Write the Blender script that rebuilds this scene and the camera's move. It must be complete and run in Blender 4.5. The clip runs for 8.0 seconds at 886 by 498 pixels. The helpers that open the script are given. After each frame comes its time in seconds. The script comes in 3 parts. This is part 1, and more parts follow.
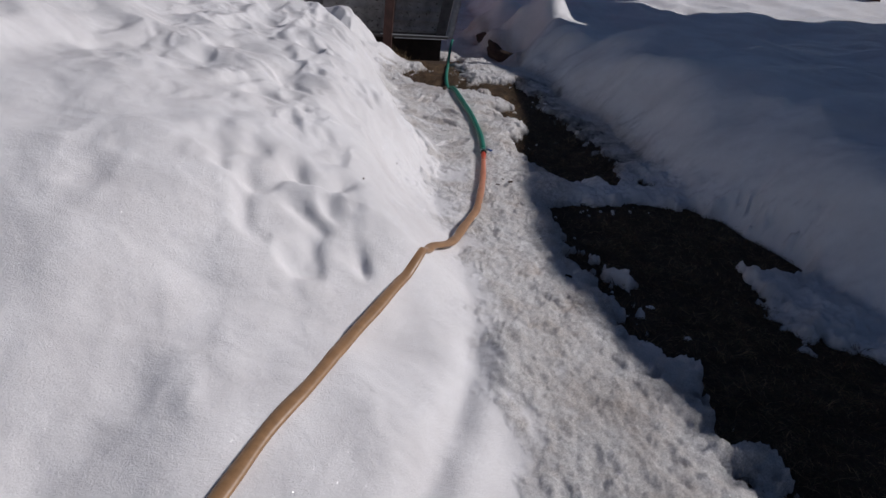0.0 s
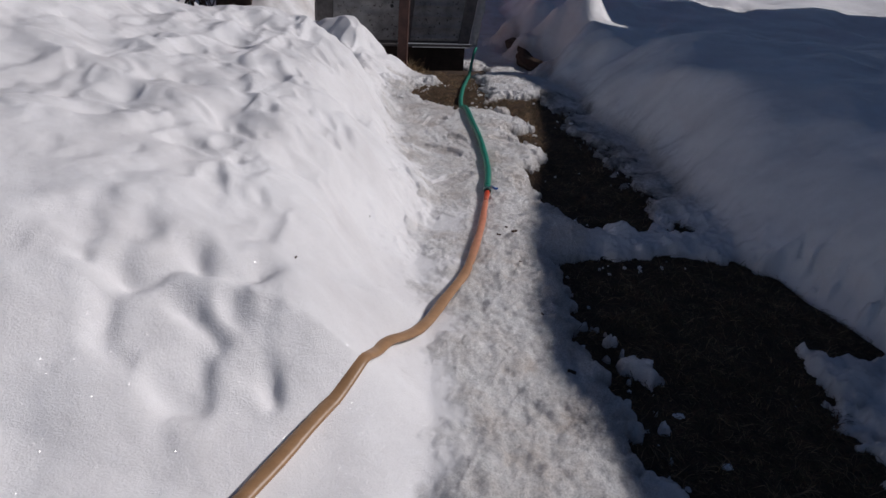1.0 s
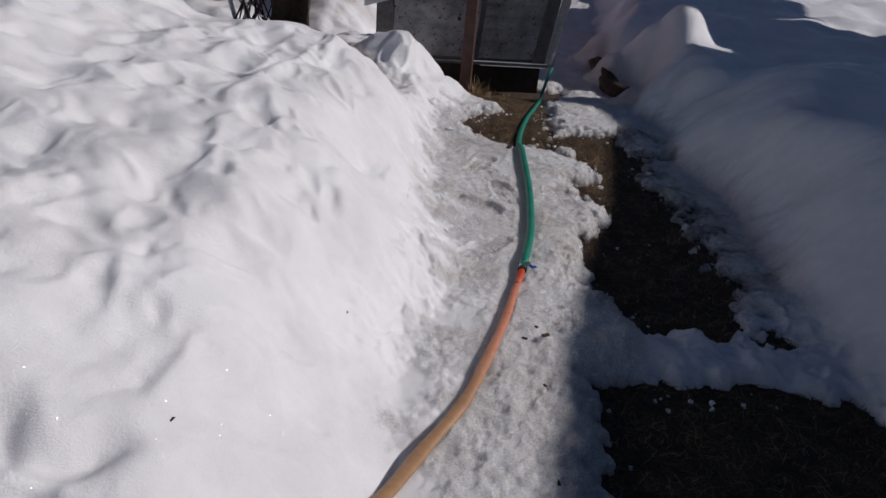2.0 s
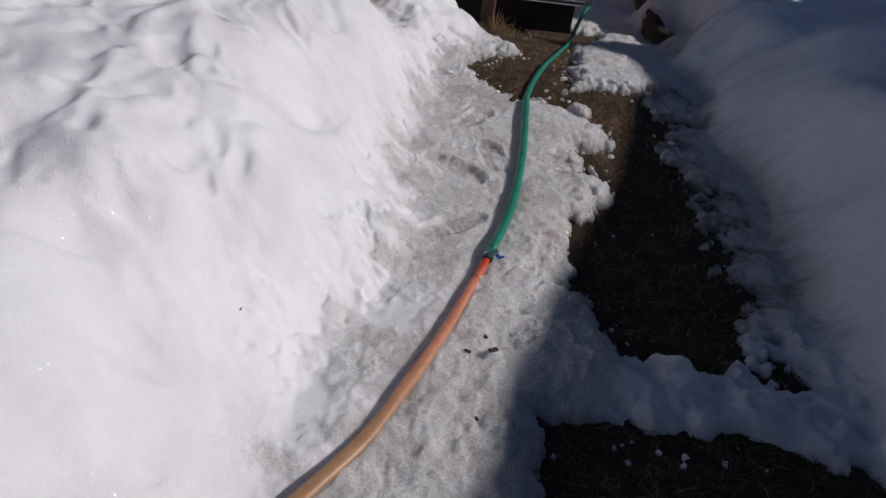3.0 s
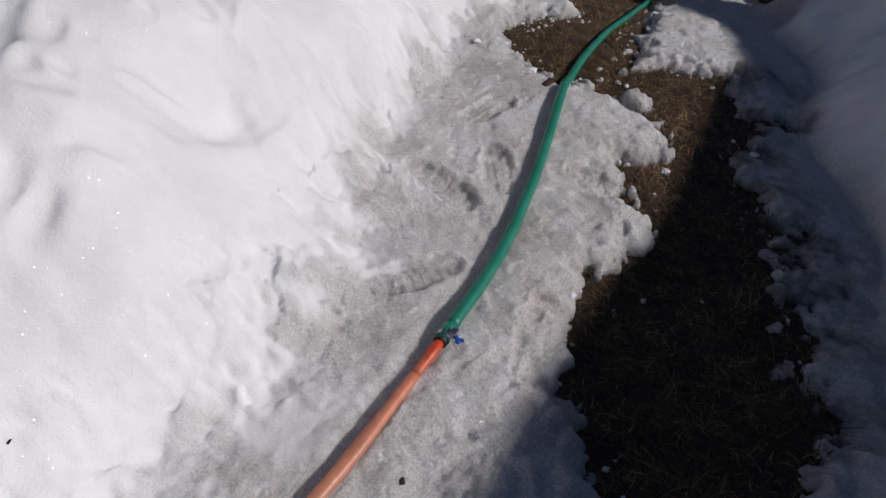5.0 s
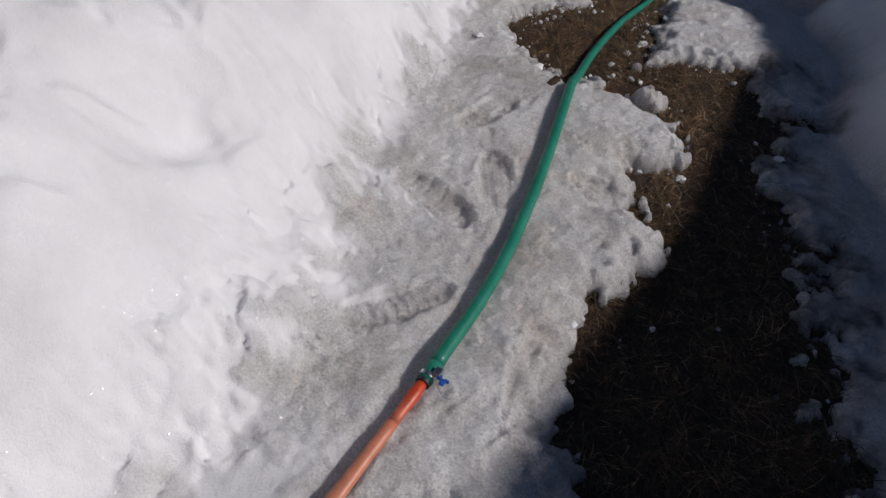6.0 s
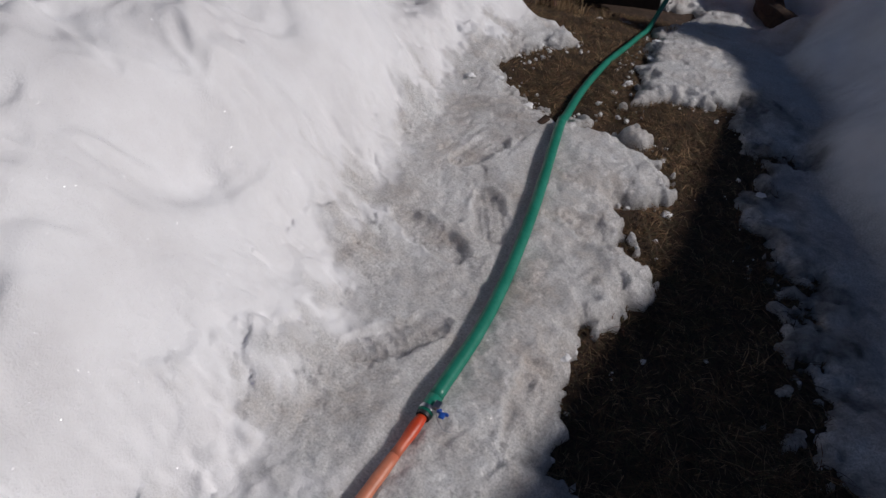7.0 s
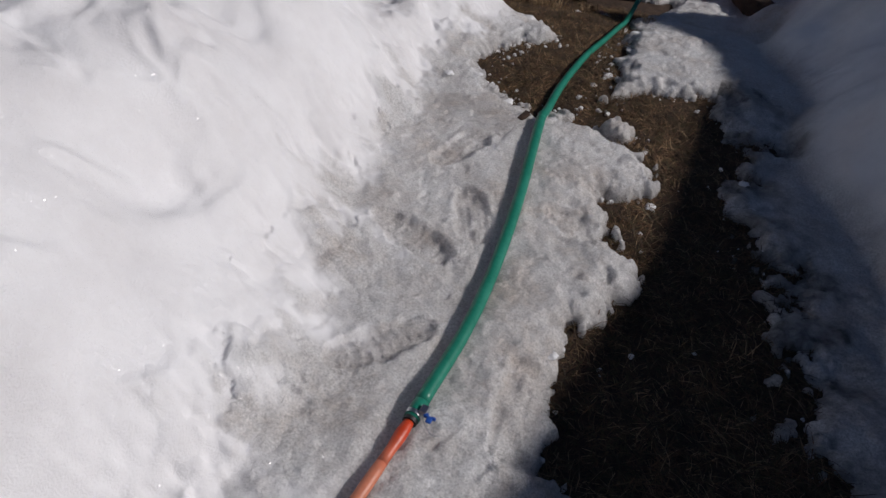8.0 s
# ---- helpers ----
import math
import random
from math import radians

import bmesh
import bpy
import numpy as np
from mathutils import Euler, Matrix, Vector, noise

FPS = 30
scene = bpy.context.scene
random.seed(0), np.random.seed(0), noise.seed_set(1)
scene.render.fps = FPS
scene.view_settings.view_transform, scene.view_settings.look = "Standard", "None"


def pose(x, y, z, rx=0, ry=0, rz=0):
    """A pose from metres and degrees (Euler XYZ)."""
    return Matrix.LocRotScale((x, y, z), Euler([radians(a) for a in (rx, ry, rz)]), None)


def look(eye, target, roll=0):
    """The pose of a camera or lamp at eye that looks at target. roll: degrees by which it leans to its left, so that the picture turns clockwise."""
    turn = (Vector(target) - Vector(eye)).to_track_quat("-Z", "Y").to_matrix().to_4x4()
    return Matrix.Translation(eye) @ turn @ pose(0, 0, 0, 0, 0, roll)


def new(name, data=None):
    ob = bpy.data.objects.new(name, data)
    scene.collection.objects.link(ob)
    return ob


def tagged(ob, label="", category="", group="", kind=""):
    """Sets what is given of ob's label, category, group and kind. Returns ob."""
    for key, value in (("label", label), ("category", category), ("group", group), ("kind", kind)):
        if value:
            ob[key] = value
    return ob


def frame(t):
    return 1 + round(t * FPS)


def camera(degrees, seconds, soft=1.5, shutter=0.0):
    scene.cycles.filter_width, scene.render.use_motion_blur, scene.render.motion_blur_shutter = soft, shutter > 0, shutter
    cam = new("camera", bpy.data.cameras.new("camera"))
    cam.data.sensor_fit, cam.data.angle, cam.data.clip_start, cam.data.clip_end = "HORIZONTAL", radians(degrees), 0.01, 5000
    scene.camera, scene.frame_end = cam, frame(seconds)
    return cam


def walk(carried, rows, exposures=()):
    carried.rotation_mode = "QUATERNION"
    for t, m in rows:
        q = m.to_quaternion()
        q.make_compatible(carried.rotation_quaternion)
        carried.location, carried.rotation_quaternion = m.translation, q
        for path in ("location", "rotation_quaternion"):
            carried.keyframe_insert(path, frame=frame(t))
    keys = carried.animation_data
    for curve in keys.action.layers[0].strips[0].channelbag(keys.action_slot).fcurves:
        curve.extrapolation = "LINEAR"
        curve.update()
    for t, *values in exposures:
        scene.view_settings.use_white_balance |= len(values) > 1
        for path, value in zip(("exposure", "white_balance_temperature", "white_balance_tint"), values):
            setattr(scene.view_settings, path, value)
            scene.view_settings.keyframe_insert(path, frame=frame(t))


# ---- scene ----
cam = camera(65.1, 8.0, soft=1.5)
METRES, EYE, TILT, LEAN, TURN = 3.5, 1.52, -28.0, -6.0, 0.0
ROWS = [
    (0.0, 0.0, 0.0, 0.0, -0.0, 0.0, -0.0),
    (0.5, 0.0297, 0.0927, 0.0475, -0.08, -3.51, 1.46),
    (1.0, 0.0816, 0.1855, 0.087, 4.26, -0.22, -0.02),
    (1.5, 0.1097, 0.304, 0.1474, 9.46, 1.76, -1.18),
    (3.0, 0.1946, 0.5509, 0.2479, 15.39, -6.61, -8.79),
    (3.5, 0.2114, 0.6203, 0.2871, 16.94, -3.85, -9.43),
    (4.0, 0.2361, 0.6699, 0.2973, 20.84, -6.26, -9.97),
    (5.5, 0.2176, 0.8293, 0.3512, 24.22, -14.65, -11.52),
    (6.0, 0.2191, 0.8437, 0.3557, 25.44, -14.72, -10.84),
    (6.5, 0.2102, 0.8324, 0.3605, 24.88, -12.95, -12.92),
    (7.0, 0.2173, 0.8256, 0.3637, 24.34, -12.14, -10.92),
    (7.5, 0.2185, 0.8316, 0.3619, 24.05, -14.56, -10.1),
    (8.0, 0.219, 0.8341, 0.3653, 23.01, -12.07, -9.06),
]
walk(cam, [(t, pose(0, 0, EYE, TILT, LEAN, TURN) @ pose(METRES * x, METRES * y, METRES * z, 90 + pitch, roll, yaw)) for t, x, y, z, yaw, pitch, roll in ROWS],
     [(0.0, -0.84, 6200, 15), (1.5, -0.84, 6200, 15), (3.5, -0.8, 6200, 15), (4.0, -0.82, 6200, 15), (5.5, -0.72, 6250, 14), (6.0, -0.83, 6250, 14), (6.5, -0.82, 6250, 14), (7.0, -0.94, 6250, 14), (8.0, -0.84, 6250, 14)])

# ---- world and sun ----
SUN_TURN, SUN_UP = radians(16), radians(36)      # from +x towards +y; above the horizon
SUN = Vector((math.cos(SUN_TURN) * math.cos(SUN_UP), math.sin(SUN_TURN) * math.cos(SUN_UP), math.sin(SUN_UP)))
world = bpy.data.worlds.new("world")
scene.world = world
world.use_nodes = True
wn = world.node_tree.nodes
sky = wn.new("ShaderNodeTexSky")
sky.sky_type, sky.sun_disc = "NISHITA", False
sky.altitude, sky.air_density, sky.dust_density = 2200, 0.8, 0.3
sky.sun_elevation, sky.sun_rotation = SUN_UP, radians(90) - SUN_TURN
world.node_tree.links.new(sky.outputs[0], wn["Background"].inputs[0])
wn["Background"].inputs[1].default_value = 0.062
sun = new("sun", bpy.data.lights.new("sun", "SUN"))
sun.data.energy, sun.data.angle, sun.data.color = 5.0, radians(0.35), (1.0, 0.95, 0.88)
sun.matrix_world = look((6, 2, 8), Vector((6, 2, 8)) - SUN)


# ---- noise and plan helpers ----
def lattice(ix, iy, seed):
    v = np.sin(ix * 127.1 + iy * 311.7 + seed * 74.7) * 43758.5453
    return v - np.floor(v)


def grain(x, y, size, seed=0):
    """Smooth noise of the given size in metres, from -1 to 1."""
    x, y = x / size + 31.7 * seed, y / size - 17.3 * seed
    ix, iy = np.floor(x), np.floor(y)
    u, v = x - ix, y - iy
    u, v = u * u * u * (u * (u * 6 - 15) + 10), v * v * v * (v * (v * 6 - 15) + 10)
    a, b = lattice(ix, iy, seed), lattice(ix + 1, iy, seed)
    c, d = lattice(ix, iy + 1, seed), lattice(ix + 1, iy + 1, seed)
    return 2 * ((a + (b - a) * u) * (1 - v) + (c + (d - c) * u) * v) - 1


def rough(x, y, size, octaves=3, seed=0, fall=0.5, turn=0.4):
    total, amp = 0, 1.0
    for k in range(octaves):
        c, s = math.cos(0.7 * k + turn), math.sin(0.7 * k + turn)
        total = total + amp * grain(c * x - s * y, s * x + c * y, size * 0.47 ** k, seed + 5 * k)
        amp *= fall
    return total


def ease(a, b, v):
    u = np.clip((v - a) / (b - a), 0, 1)
    return u * u * (3 - 2 * u)


def inside(x, y, corners):
    """Signed distance to a polygon in plan, positive inside."""
    x, y = np.asarray(x, float), np.asarray(y, float)
    best, sign = np.full(np.broadcast(x, y).shape, 1e9), np.full(np.broadcast(x, y).shape, -1.0)
    for (ax, ay), (bx, by) in zip(corners, corners[1:] + corners[:1]):
        ex, ey = bx - ax, by - ay
        h = np.clip(((x - ax) * ex + (y - ay) * ey) / (ex * ex + ey * ey), 0, 1)
        best = np.minimum(best, np.hypot(x - ax - h * ex, y - ay - h * ey))
        crosses = ((ay > y) != (by > y)) & (x < ex * (y - ay) / (ey if ey else 1e-9) + ax)
        sign = np.where(crosses, -sign, sign)
    return best * sign


# ---- the plan: toes of the snow banks, bare grass, footprints ----
LEFT_TOE = [(-20, 0.9), (0, 0.55), (1.47, 0.43), (2.0, 0.28), (2.6, 0.18), (3.2, 0.12), (3.66, 0.17), (4.0, 0.15), (4.5, 0.0), (4.76, -0.13),
            (5.2, -0.17), (5.6, -0.25), (6.0, -0.3), (6.45, -0.14), (6.8, -0.38), (7.2, -0.65), (7.6, -1.1), (9, -1.5), (30, -3)]
RIGHT_TOE = [(-20, 6), (1.0, 2.8), (2.0, 2.3), (2.7, 1.97), (3.3, 1.75), (4.0, 1.58), (4.45, 1.5), (5.0, 1.36), (5.7, 1.2), (6.5, 1.0), (7.0, 0.9), (7.4, 0.95), (7.75, 0.98), (8.2, 0.85), (9, 0.66), (30, 0)]
BARE = [
    [(1.2, 0.6), (1.12, 1.42), (1.02, 1.75), (0.93, 2.05), (0.87, 2.35), (0.83, 2.75), (0.76, 2.9), (0.74, 3.36), (0.72, 3.46), (0.98, 3.53), (1.3, 3.6),
     (1.6, 3.6), (1.82, 3.46), (1.92, 3.08), (1.84, 2.84), (1.6, 2.92), (1.57, 2.63), (1.6, 2.44), (1.66, 2.34), (1.9, 2.3), (2.15, 1.9), (2.45, 1.3), (2.7, 0.6)],
    [(0.8, 3.98), (0.7, 4.1), (0.66, 4.26), (0.63, 4.4), (0.72, 4.65), (0.74, 4.82), (0.62, 4.95), (0.56, 5.09), (0.71, 5.19), (0.66, 5.35),
     (0.62, 5.5), (0.5, 5.56), (0.3, 5.58), (0.36, 5.85), (0.5, 6.02), (0.8, 6.1), (0.86, 5.92), (0.95, 5.74), (0.96, 5.52), (0.93, 5.3), (1.0, 5.18), (1.14, 5.1),
     (1.2, 4.85), (1.25, 4.6), (1.25, 4.3), (1.29, 4.1), (1.44, 4.02), (1.43, 3.9), (1.3, 3.9), (1.2, 3.84), (1.04, 3.8), (0.9, 3.84)],
    [(0.36, 5.7), (0.2, 5.6), (0.04, 5.64), (-0.21, 5.86), (-0.15, 6.2), (0.0, 6.44), (-0.12, 6.6), (-0.35, 6.72), (-0.7, 7.1), (-1.2, 7.6),
     (0.4, 7.9), (0.24, 7.2), (0.3, 6.9), (0.3, 6.3), (0.42, 6.05)],
]


def along(table, y):
    return np.interp(y, [k for k, _ in table], [v for _, v in table])


def ground_height(x, y):
    return -0.12 * ease(5.9, 7.2, y) - 0.14 * ease(6.95, 7.55, y) + 0.012 * rough(x, y, 0.5, 3, 3)


PRINTS = [(0.22, 4.21, 40, 1), (0.1, 4.62, 108, 1), (0.22, 4.8, 152, -1), (0.6, 4.17, -8, 1), (0.04, 5.12, 15, -1), (0.56, 4.9, 107, -1)]


def sole_frame(x, y, px, py, turn):
    """Along and across a boot print, and the reach from its middle line, 1 at its rim."""
    c, s = math.cos(radians(turn)), math.sin(radians(turn))
    v, u = (x - px) * s + (y - py) * c, (x - px) * c - (y - py) * s
    wide_at = 0.048 + 0.01 * np.sin(v * 14 + 1.2)
    return u, v, np.hypot(u / wide_at, np.maximum(np.abs(v) - 0.1, 0) / 0.05)


def trodden(x, y):
    return np.maximum.reduce([ease(1.15, 0.8, sole_frame(x, y, px, py, turn)[2]) for px, py, turn, _ in PRINTS])


HOSE_LINE = [(0.4, 4.02), (0.4, 4.12), (0.4, 4.33), (0.38, 4.57), (0.335, 4.89), (0.26, 5.29), (0.212, 5.56), (0.188, 5.85), (0.19, 6.2), (0.205, 6.6), (0.215, 6.9), (0.23, 7.25), (0.26, 7.66)]
TAN_LINE = [(0.4, 4.02), (0.39, 3.85), (0.376, 3.62), (0.35, 3.38), (0.318, 3.16), (0.25, 2.92), (0.19, 2.67), (0.143, 2.54), (0.085, 2.43), (0.045, 2.24),
            (-0.005, 2.1), (-0.06, 1.95), (-0.125, 1.78), (-0.18, 1.62), (-0.235, 1.45), (-0.3, 1.28), (-0.365, 1.05), (-0.47, 0.7), (-0.6, 0.2)]
HOLLOWS = [(-0.52, 2.2, 0.075, 0.1), (-0.43, 2.32, 0.07, 0.09), (-0.38, 2.12, 0.06, 0.08), (-0.6, 2.36, 0.07, 0.06), (-0.27, 2.2, 0.05, 0.05), (-0.24, 4.95, 0.08, 0.05),
           (0.03, 3.06, 0.045, 0.06), (-0.02, 2.86, 0.035, 0.04), (-0.33, 4.25, 0.1, 0.03), (-0.78, 2.9, 0.1, 0.05), (-1.1, 3.3, 0.12, 0.05), (-0.6, 3.6, 0.08, 0.03), (-0.9, 1.9, 0.1, 0.05),
           (-0.66, 2.16, 0.05, 0.05), (-0.5, 2.04, 0.045, 0.05), (-0.31, 2.34, 0.05, 0.06), (-0.36, 1.98, 0.045, 0.05), (-0.7, 2.28, 0.06, 0.05), (-0.2, 2.06, 0.04, 0.05)]


# broken snow blocks on the bank by the log
OVERHANG = [(1.12, 7.62, 0.26, 0.2), (1.4, 7.2, 0.24, 0.1), (0.86, 8.35, 0.24, 0.26), (1.3, 8.4, 0.3, 0.22), (0.78, 9.1, 0.3, 0.3), (1.0, 7.98, 0.13, -0.2)]


def bare_depth(x, y):
    wob = 0.035 * rough(x, y, 0.15, 4, 21, 0.65) + 0.014 * rough(x, y, 0.045, 2, 25, 0.7) + 0.045 * rough(x, y, 0.17, 4, 29, 0.75) * ease(0.85, 1.05, x) * (1 - 0.75 * ease(2.8, 3.05, y) * ease(3.75, 3.65, y)) + 0.05 * ease(1.0, 1.15, x) * ease(2.9, 3.1, y) * ease(3.7, 3.6, y)
    islands = 0.24 * rough(x, y, 0.19, 4, 23, 0.6) - 0.04
    shaded = ease(0.72, 0.84, x) * ease(1.35, 1.1, x) * ease(3.2, 2.7, y) + ease(0.3, 0.4, x) * ease(0.62, 0.5, x) * ease(5.55, 5.62, y) * ease(6.1, 5.9, y) * 0.55
    wob = wob + 0.02 * plates(x, y, 0.13, 65)
    d = np.maximum.reduce([inside(x, y, c) for c in BARE]) + wob
    fringe = ease(0.88, 1.0, x) * ease(4.1, 4.4, y) * ease(6.4, 6.0, y) * ease(0.1, -0.05, x - along(RIGHT_TOE, y))
    d = d + fringe * (0.13 * rough(x, y, 0.16, 4, 67, 0.65) - 0.02)
    return np.minimum(d, d - shaded * (0.06 + islands))


def hose_groove(x, y):
    """The shallow trough that the sun-warmed hose has melted on its left side."""
    line = sorted([(b, a) for a, b in HOSE_LINE + TAN_LINE[1:]])
    off = np.interp(y, [k for k, _ in line], [v for _, v in line]) - x + 0.012 * rough(x, y, 0.1, 2, 41)
    return ease(-0.012, 0.008, off) * ease(0.085, 0.04, off) * ease(5.6, 5.4, y) * (0.3 + 0.7 * ease(2.6, 3.3, y))


def plates(x, y, size, seed):
    """Broken crust: tilted flat pieces with low steps between them, from about -1 to 1."""
    wx, wy = x / size + 0.35 * rough(x, y, size * 0.8, 2, seed + 3), y / size + 0.35 * rough(x, y, size * 0.8, 2, seed + 4)
    ix, iy = np.floor(wx), np.floor(wy)
    near, out = np.full(np.shape(wx), 9.0), np.zeros(np.shape(wx))
    for ox in (-1, 0, 1):
        for oy in (-1, 0, 1):
            cx, cy = ix + ox, iy + oy
            dx, dy = wx - cx - lattice(cx, cy, seed), wy - cy - lattice(cx, cy, seed + 1)
            d = dx * dx + dy * dy
            h = 2 * lattice(cx, cy, seed + 2) - 1 + 1.6 * (lattice(cy, cx, seed) - 0.5) * dx + 1.6 * (lattice(cy, cx, seed + 1) - 0.5) * dy
            out = np.where(d < near, h, out)
            near = np.minimum(near, d)
    return out


def crusty(x, y):
    """Where the path is coarse broken crust rather than smooth trodden ice."""
    return np.clip(ease(4.0, 3.3, y) + ease(0.45, 0.62, x) * ease(5.6, 4.2, y) * 0.6, 0, 1)


def snow_parts(x, y, groove=True):
    base = ground_height(x, y)
    # left bank
    toe = along(LEFT_TOE, y)
    d = toe - x + 0.05 * rough(x, y, 0.5, 2, 8)
    dd = np.maximum(d, 0)
    crest = np.interp(y, [0, 1.0, 1.5, 2.0, 2.6, 4.2, 5.0, 5.3, 5.8, 6.2, 7.2, 12], [0.27, 0.29, 0.39, 0.55, 0.6, 0.57, 0.56, 0.52, 0.3, 0.27, 0.3, 0.3])
    wide = np.interp(y, [1.75, 2.25], [0.72, 0.37])
    left = crest * (1 - np.exp(-(dd / wide) ** 1.7)) + (0.12 * ease(0.6, 1.4, dd) + 0.16 * ease(1.4, 2.1, dd)) * ease(6.0, 5.2, y) * ease(0.8, 2.2, y) - 0.6 * ease(2.2, 3.4, dd) + 0.08 * np.exp(-((x - 0.2) / 0.3) ** 2) * ease(1.1, 1.9, y) * ease(3.0, 2.6, y)
    on_left = ease(0.05, 0.4, dd)
    tan = sorted([(b, a) for a, b in TAN_LINE])
    off = np.interp(y, [k for k, _ in tan], [v for _, v in tan]) - x
    calm = 1 - 0.85 * np.exp(-(off / 0.14) ** 2) * ease(3.2, 2.8, y)
    # sun-cupped surface: soft dishes with rounded rims, and larger swells
    ux, uy = x + 0.05 * rough(x, y, 0.3, 2, 71), y + 0.05 * rough(x, y, 0.3, 2, 72)
    cups = 0.5 - np.sqrt(0.03 + rough(ux * 1.25, uy, 0.34, 2, 2, 0.4, 0.0) ** 2)
    fine = 0.5 - np.sqrt(0.03 + rough(ux * 1.2, uy, 0.13, 2, 4, 0.5, 0.15) ** 2)
    swell = rough(0.8 * x + 0.6 * y, 0.5 * y - 0.7 * x, 0.42, 2, 73, 0.45)
    left = left + on_left * calm * ease(10.0, 9.0, y) * (0.035 * rough(x, y, 0.6, 2, 1) + (0.2 + 0.8 * ease(2.3, 3.1, y)) * (0.045 * swell + 0.02 * rough(ux, uy, 0.22, 2, 74, 0.4) + (0.06 * cups + 0.03 * fine) * (0.85 - 0.3 * ease(-0.6, -1.0, x))) + 0.001 * rough(x, y, 0.04, 2, 6))
    # crumbling foot of the bank
    foot = ease(-0.06, 0.06, d) * ease(0.34, 0.16, d) * ease(2.9, 3.5, y) * ease(6.6, 6.0, y)
    left = left + foot * (0.013 * rough(x, y, 0.11, 3, 75, 0.65) + 0.008 * plates(x, y, 0.06, 77))
    wx, wy = x + 0.05 * rough(x, y, 0.17, 2, 81, 0.5), y + 0.06 * rough(x, y, 0.19, 2, 82, 0.5)
    for hx, hy, r, deep in HOLLOWS:
        left = left - 0.75 * deep * np.exp(-(((wx - hx) / r) ** 2 + ((wy - hy) / r / 1.2) ** 2)) * on_left
    left = left + 0.7 * np.exp(-(((x + 1.95) / 0.45) ** 2 + ((y - 8.6) / 0.6) ** 2)) + 0.17 * np.exp(-((((x + 0.78) / 0.27) ** 2 + ((y - 6.5) / 0.24) ** 2) ** 2))
    # a trodden furrow and its rim on the low shoulder of the bank
    furrow, near = np.interp(y, [1.0, 1.2, 1.62, 2.08], [0.03, 0.08, 0.18, 0.29]) + 0.02 * rough(x, y, 0.25, 2, 83), ease(0.9, 1.3, y) * ease(2.2, 1.9, y)
    left = left + near * (0.022 * np.exp(-((x - furrow - 0.13) / 0.06) ** 2) - 0.03 * np.exp(-((x - furrow) / 0.055) ** 2)) * ease(0.0, 0.1, left)
    # right bank
    e = x - along(RIGHT_TOE, y) + 0.07 * rough(x, y, 0.6, 2, 12) 
    ee = np.maximum(e, 0)
    lumps = ease(5.9, 6.8, y) * (0.25 * grain(x, y, 0.45, 17) ** 2 - 0.05) * ease(1.0, 0.35, ee)
    right = (0.47 + 0.07 * rough(x, y, 0.7, 2, 14) + lumps) * (1 - np.exp(-(ee / 0.3) ** 1.5)) + ease(0.15, 0.5, ee) * (0.012 * rough(x, y, 0.3, 3, 15) + 0.06 * ee / (1 + ee))
    for hx, hy, r, tall in OVERHANG:
        right = right + tall * np.exp(-((((x - hx) / r) ** 2 + ((y - hy) / r) ** 2) ** 2))
    # trodden, icy path
    spill = 0.05 + 0.12 * ease(1.3, 1.7, y) * ease(4.0, 3.4, y)
    ice = (1 - ease(0.0, 0.2, d + spill + 0.11 * rough(x, y, 0.16, 4, 45, 0.65))) * (1 - ease(0.0, 0.12, ee))
    ice = ice * (1 - 0.7 * ease(0.8, 0.95, x) * ease(1.8, 2.2, y) * ease(4.2, 4.0, y))
    crust = crusty(x, y)
    path = 0.06 + 0.011 * rough(x, y, 0.3, 2, 30) + (0.0035 + 0.003 * crust) * rough(x, y, 0.05, 2, 31, 0.7) * ice
    path = path + ice * 0.006 * np.abs(rough(x, y, 0.16, 2, 35))
    webs = np.clip(1 - 5 * np.abs(rough(x, y, 0.2, 2, 37, 0.6)), 0, 1) + np.clip(1 - 4 * np.abs(rough(x, y, 0.11, 2, 38, 0.6)), 0, 1)
    path = path + ice * (0.003 + 0.004 * crust) * webs * ease(-0.3, 0.3, grain(x, y, 0.4, 39))
    path = path + ice * (0.9 + 0.1 * crust) * ((0.5 + 0.2 * crust) * 0.006 * plates(x, y, 0.14, 91) + (0.3 + 0.7 * crust) * 0.0038 * plates(x, y, 0.05, 95) + 0.0042 * plates(x, y, 0.028, 99))
    shade_side = ease(0.8, 1.1, x) * (1 - 0.9 * ease(0.0, 0.2, ee))
    path = path + shade_side * 0.02 * rough(x, y, 0.12, 3, 33, 0.7)
    path = path * (1 - 0.5 * shade_side * ease(4.1, 4.4, y) * (1 - ease(0.0, 0.12, ee)))
    for px, py, turn, side in PRINTS:
        u, v, reach = sole_frame(x, y, px, py, turn)
        reach = reach + 0.22 * rough(x, y, 0.05, 2, 85)
        sole = ease(1.15, 0.9, reach) * ease(-1.2, -0.5, rough(x, y, 0.11, 2, 87))
        bars = np.maximum(np.cos(v * 230 + 900 * u * u * side), np.cos(u * 260)) ** 4
        path = path - sole * (0.017 - 0.008 * bars) + 0.004 * ease(0.95, 1.15, reach) * ease(1.6, 1.2, reach)
    if groove:
        trough = hose_groove(x, y) * ease(0.9, 0.5, on_left)
        path = path * (1 - 0.8 * trough) + 0.8 * trough * 0.056
    bare = bare_depth(x, y)
    path = path * (0.3 * ease(0.0, -0.012, bare) + 0.7 * ease(0.0, -0.1, bare) ** 0.7) - 0.07 * ease(-0.008, 0.03, bare)
    return base + np.maximum(left, 0) + np.maximum(right, 0) + path, ice


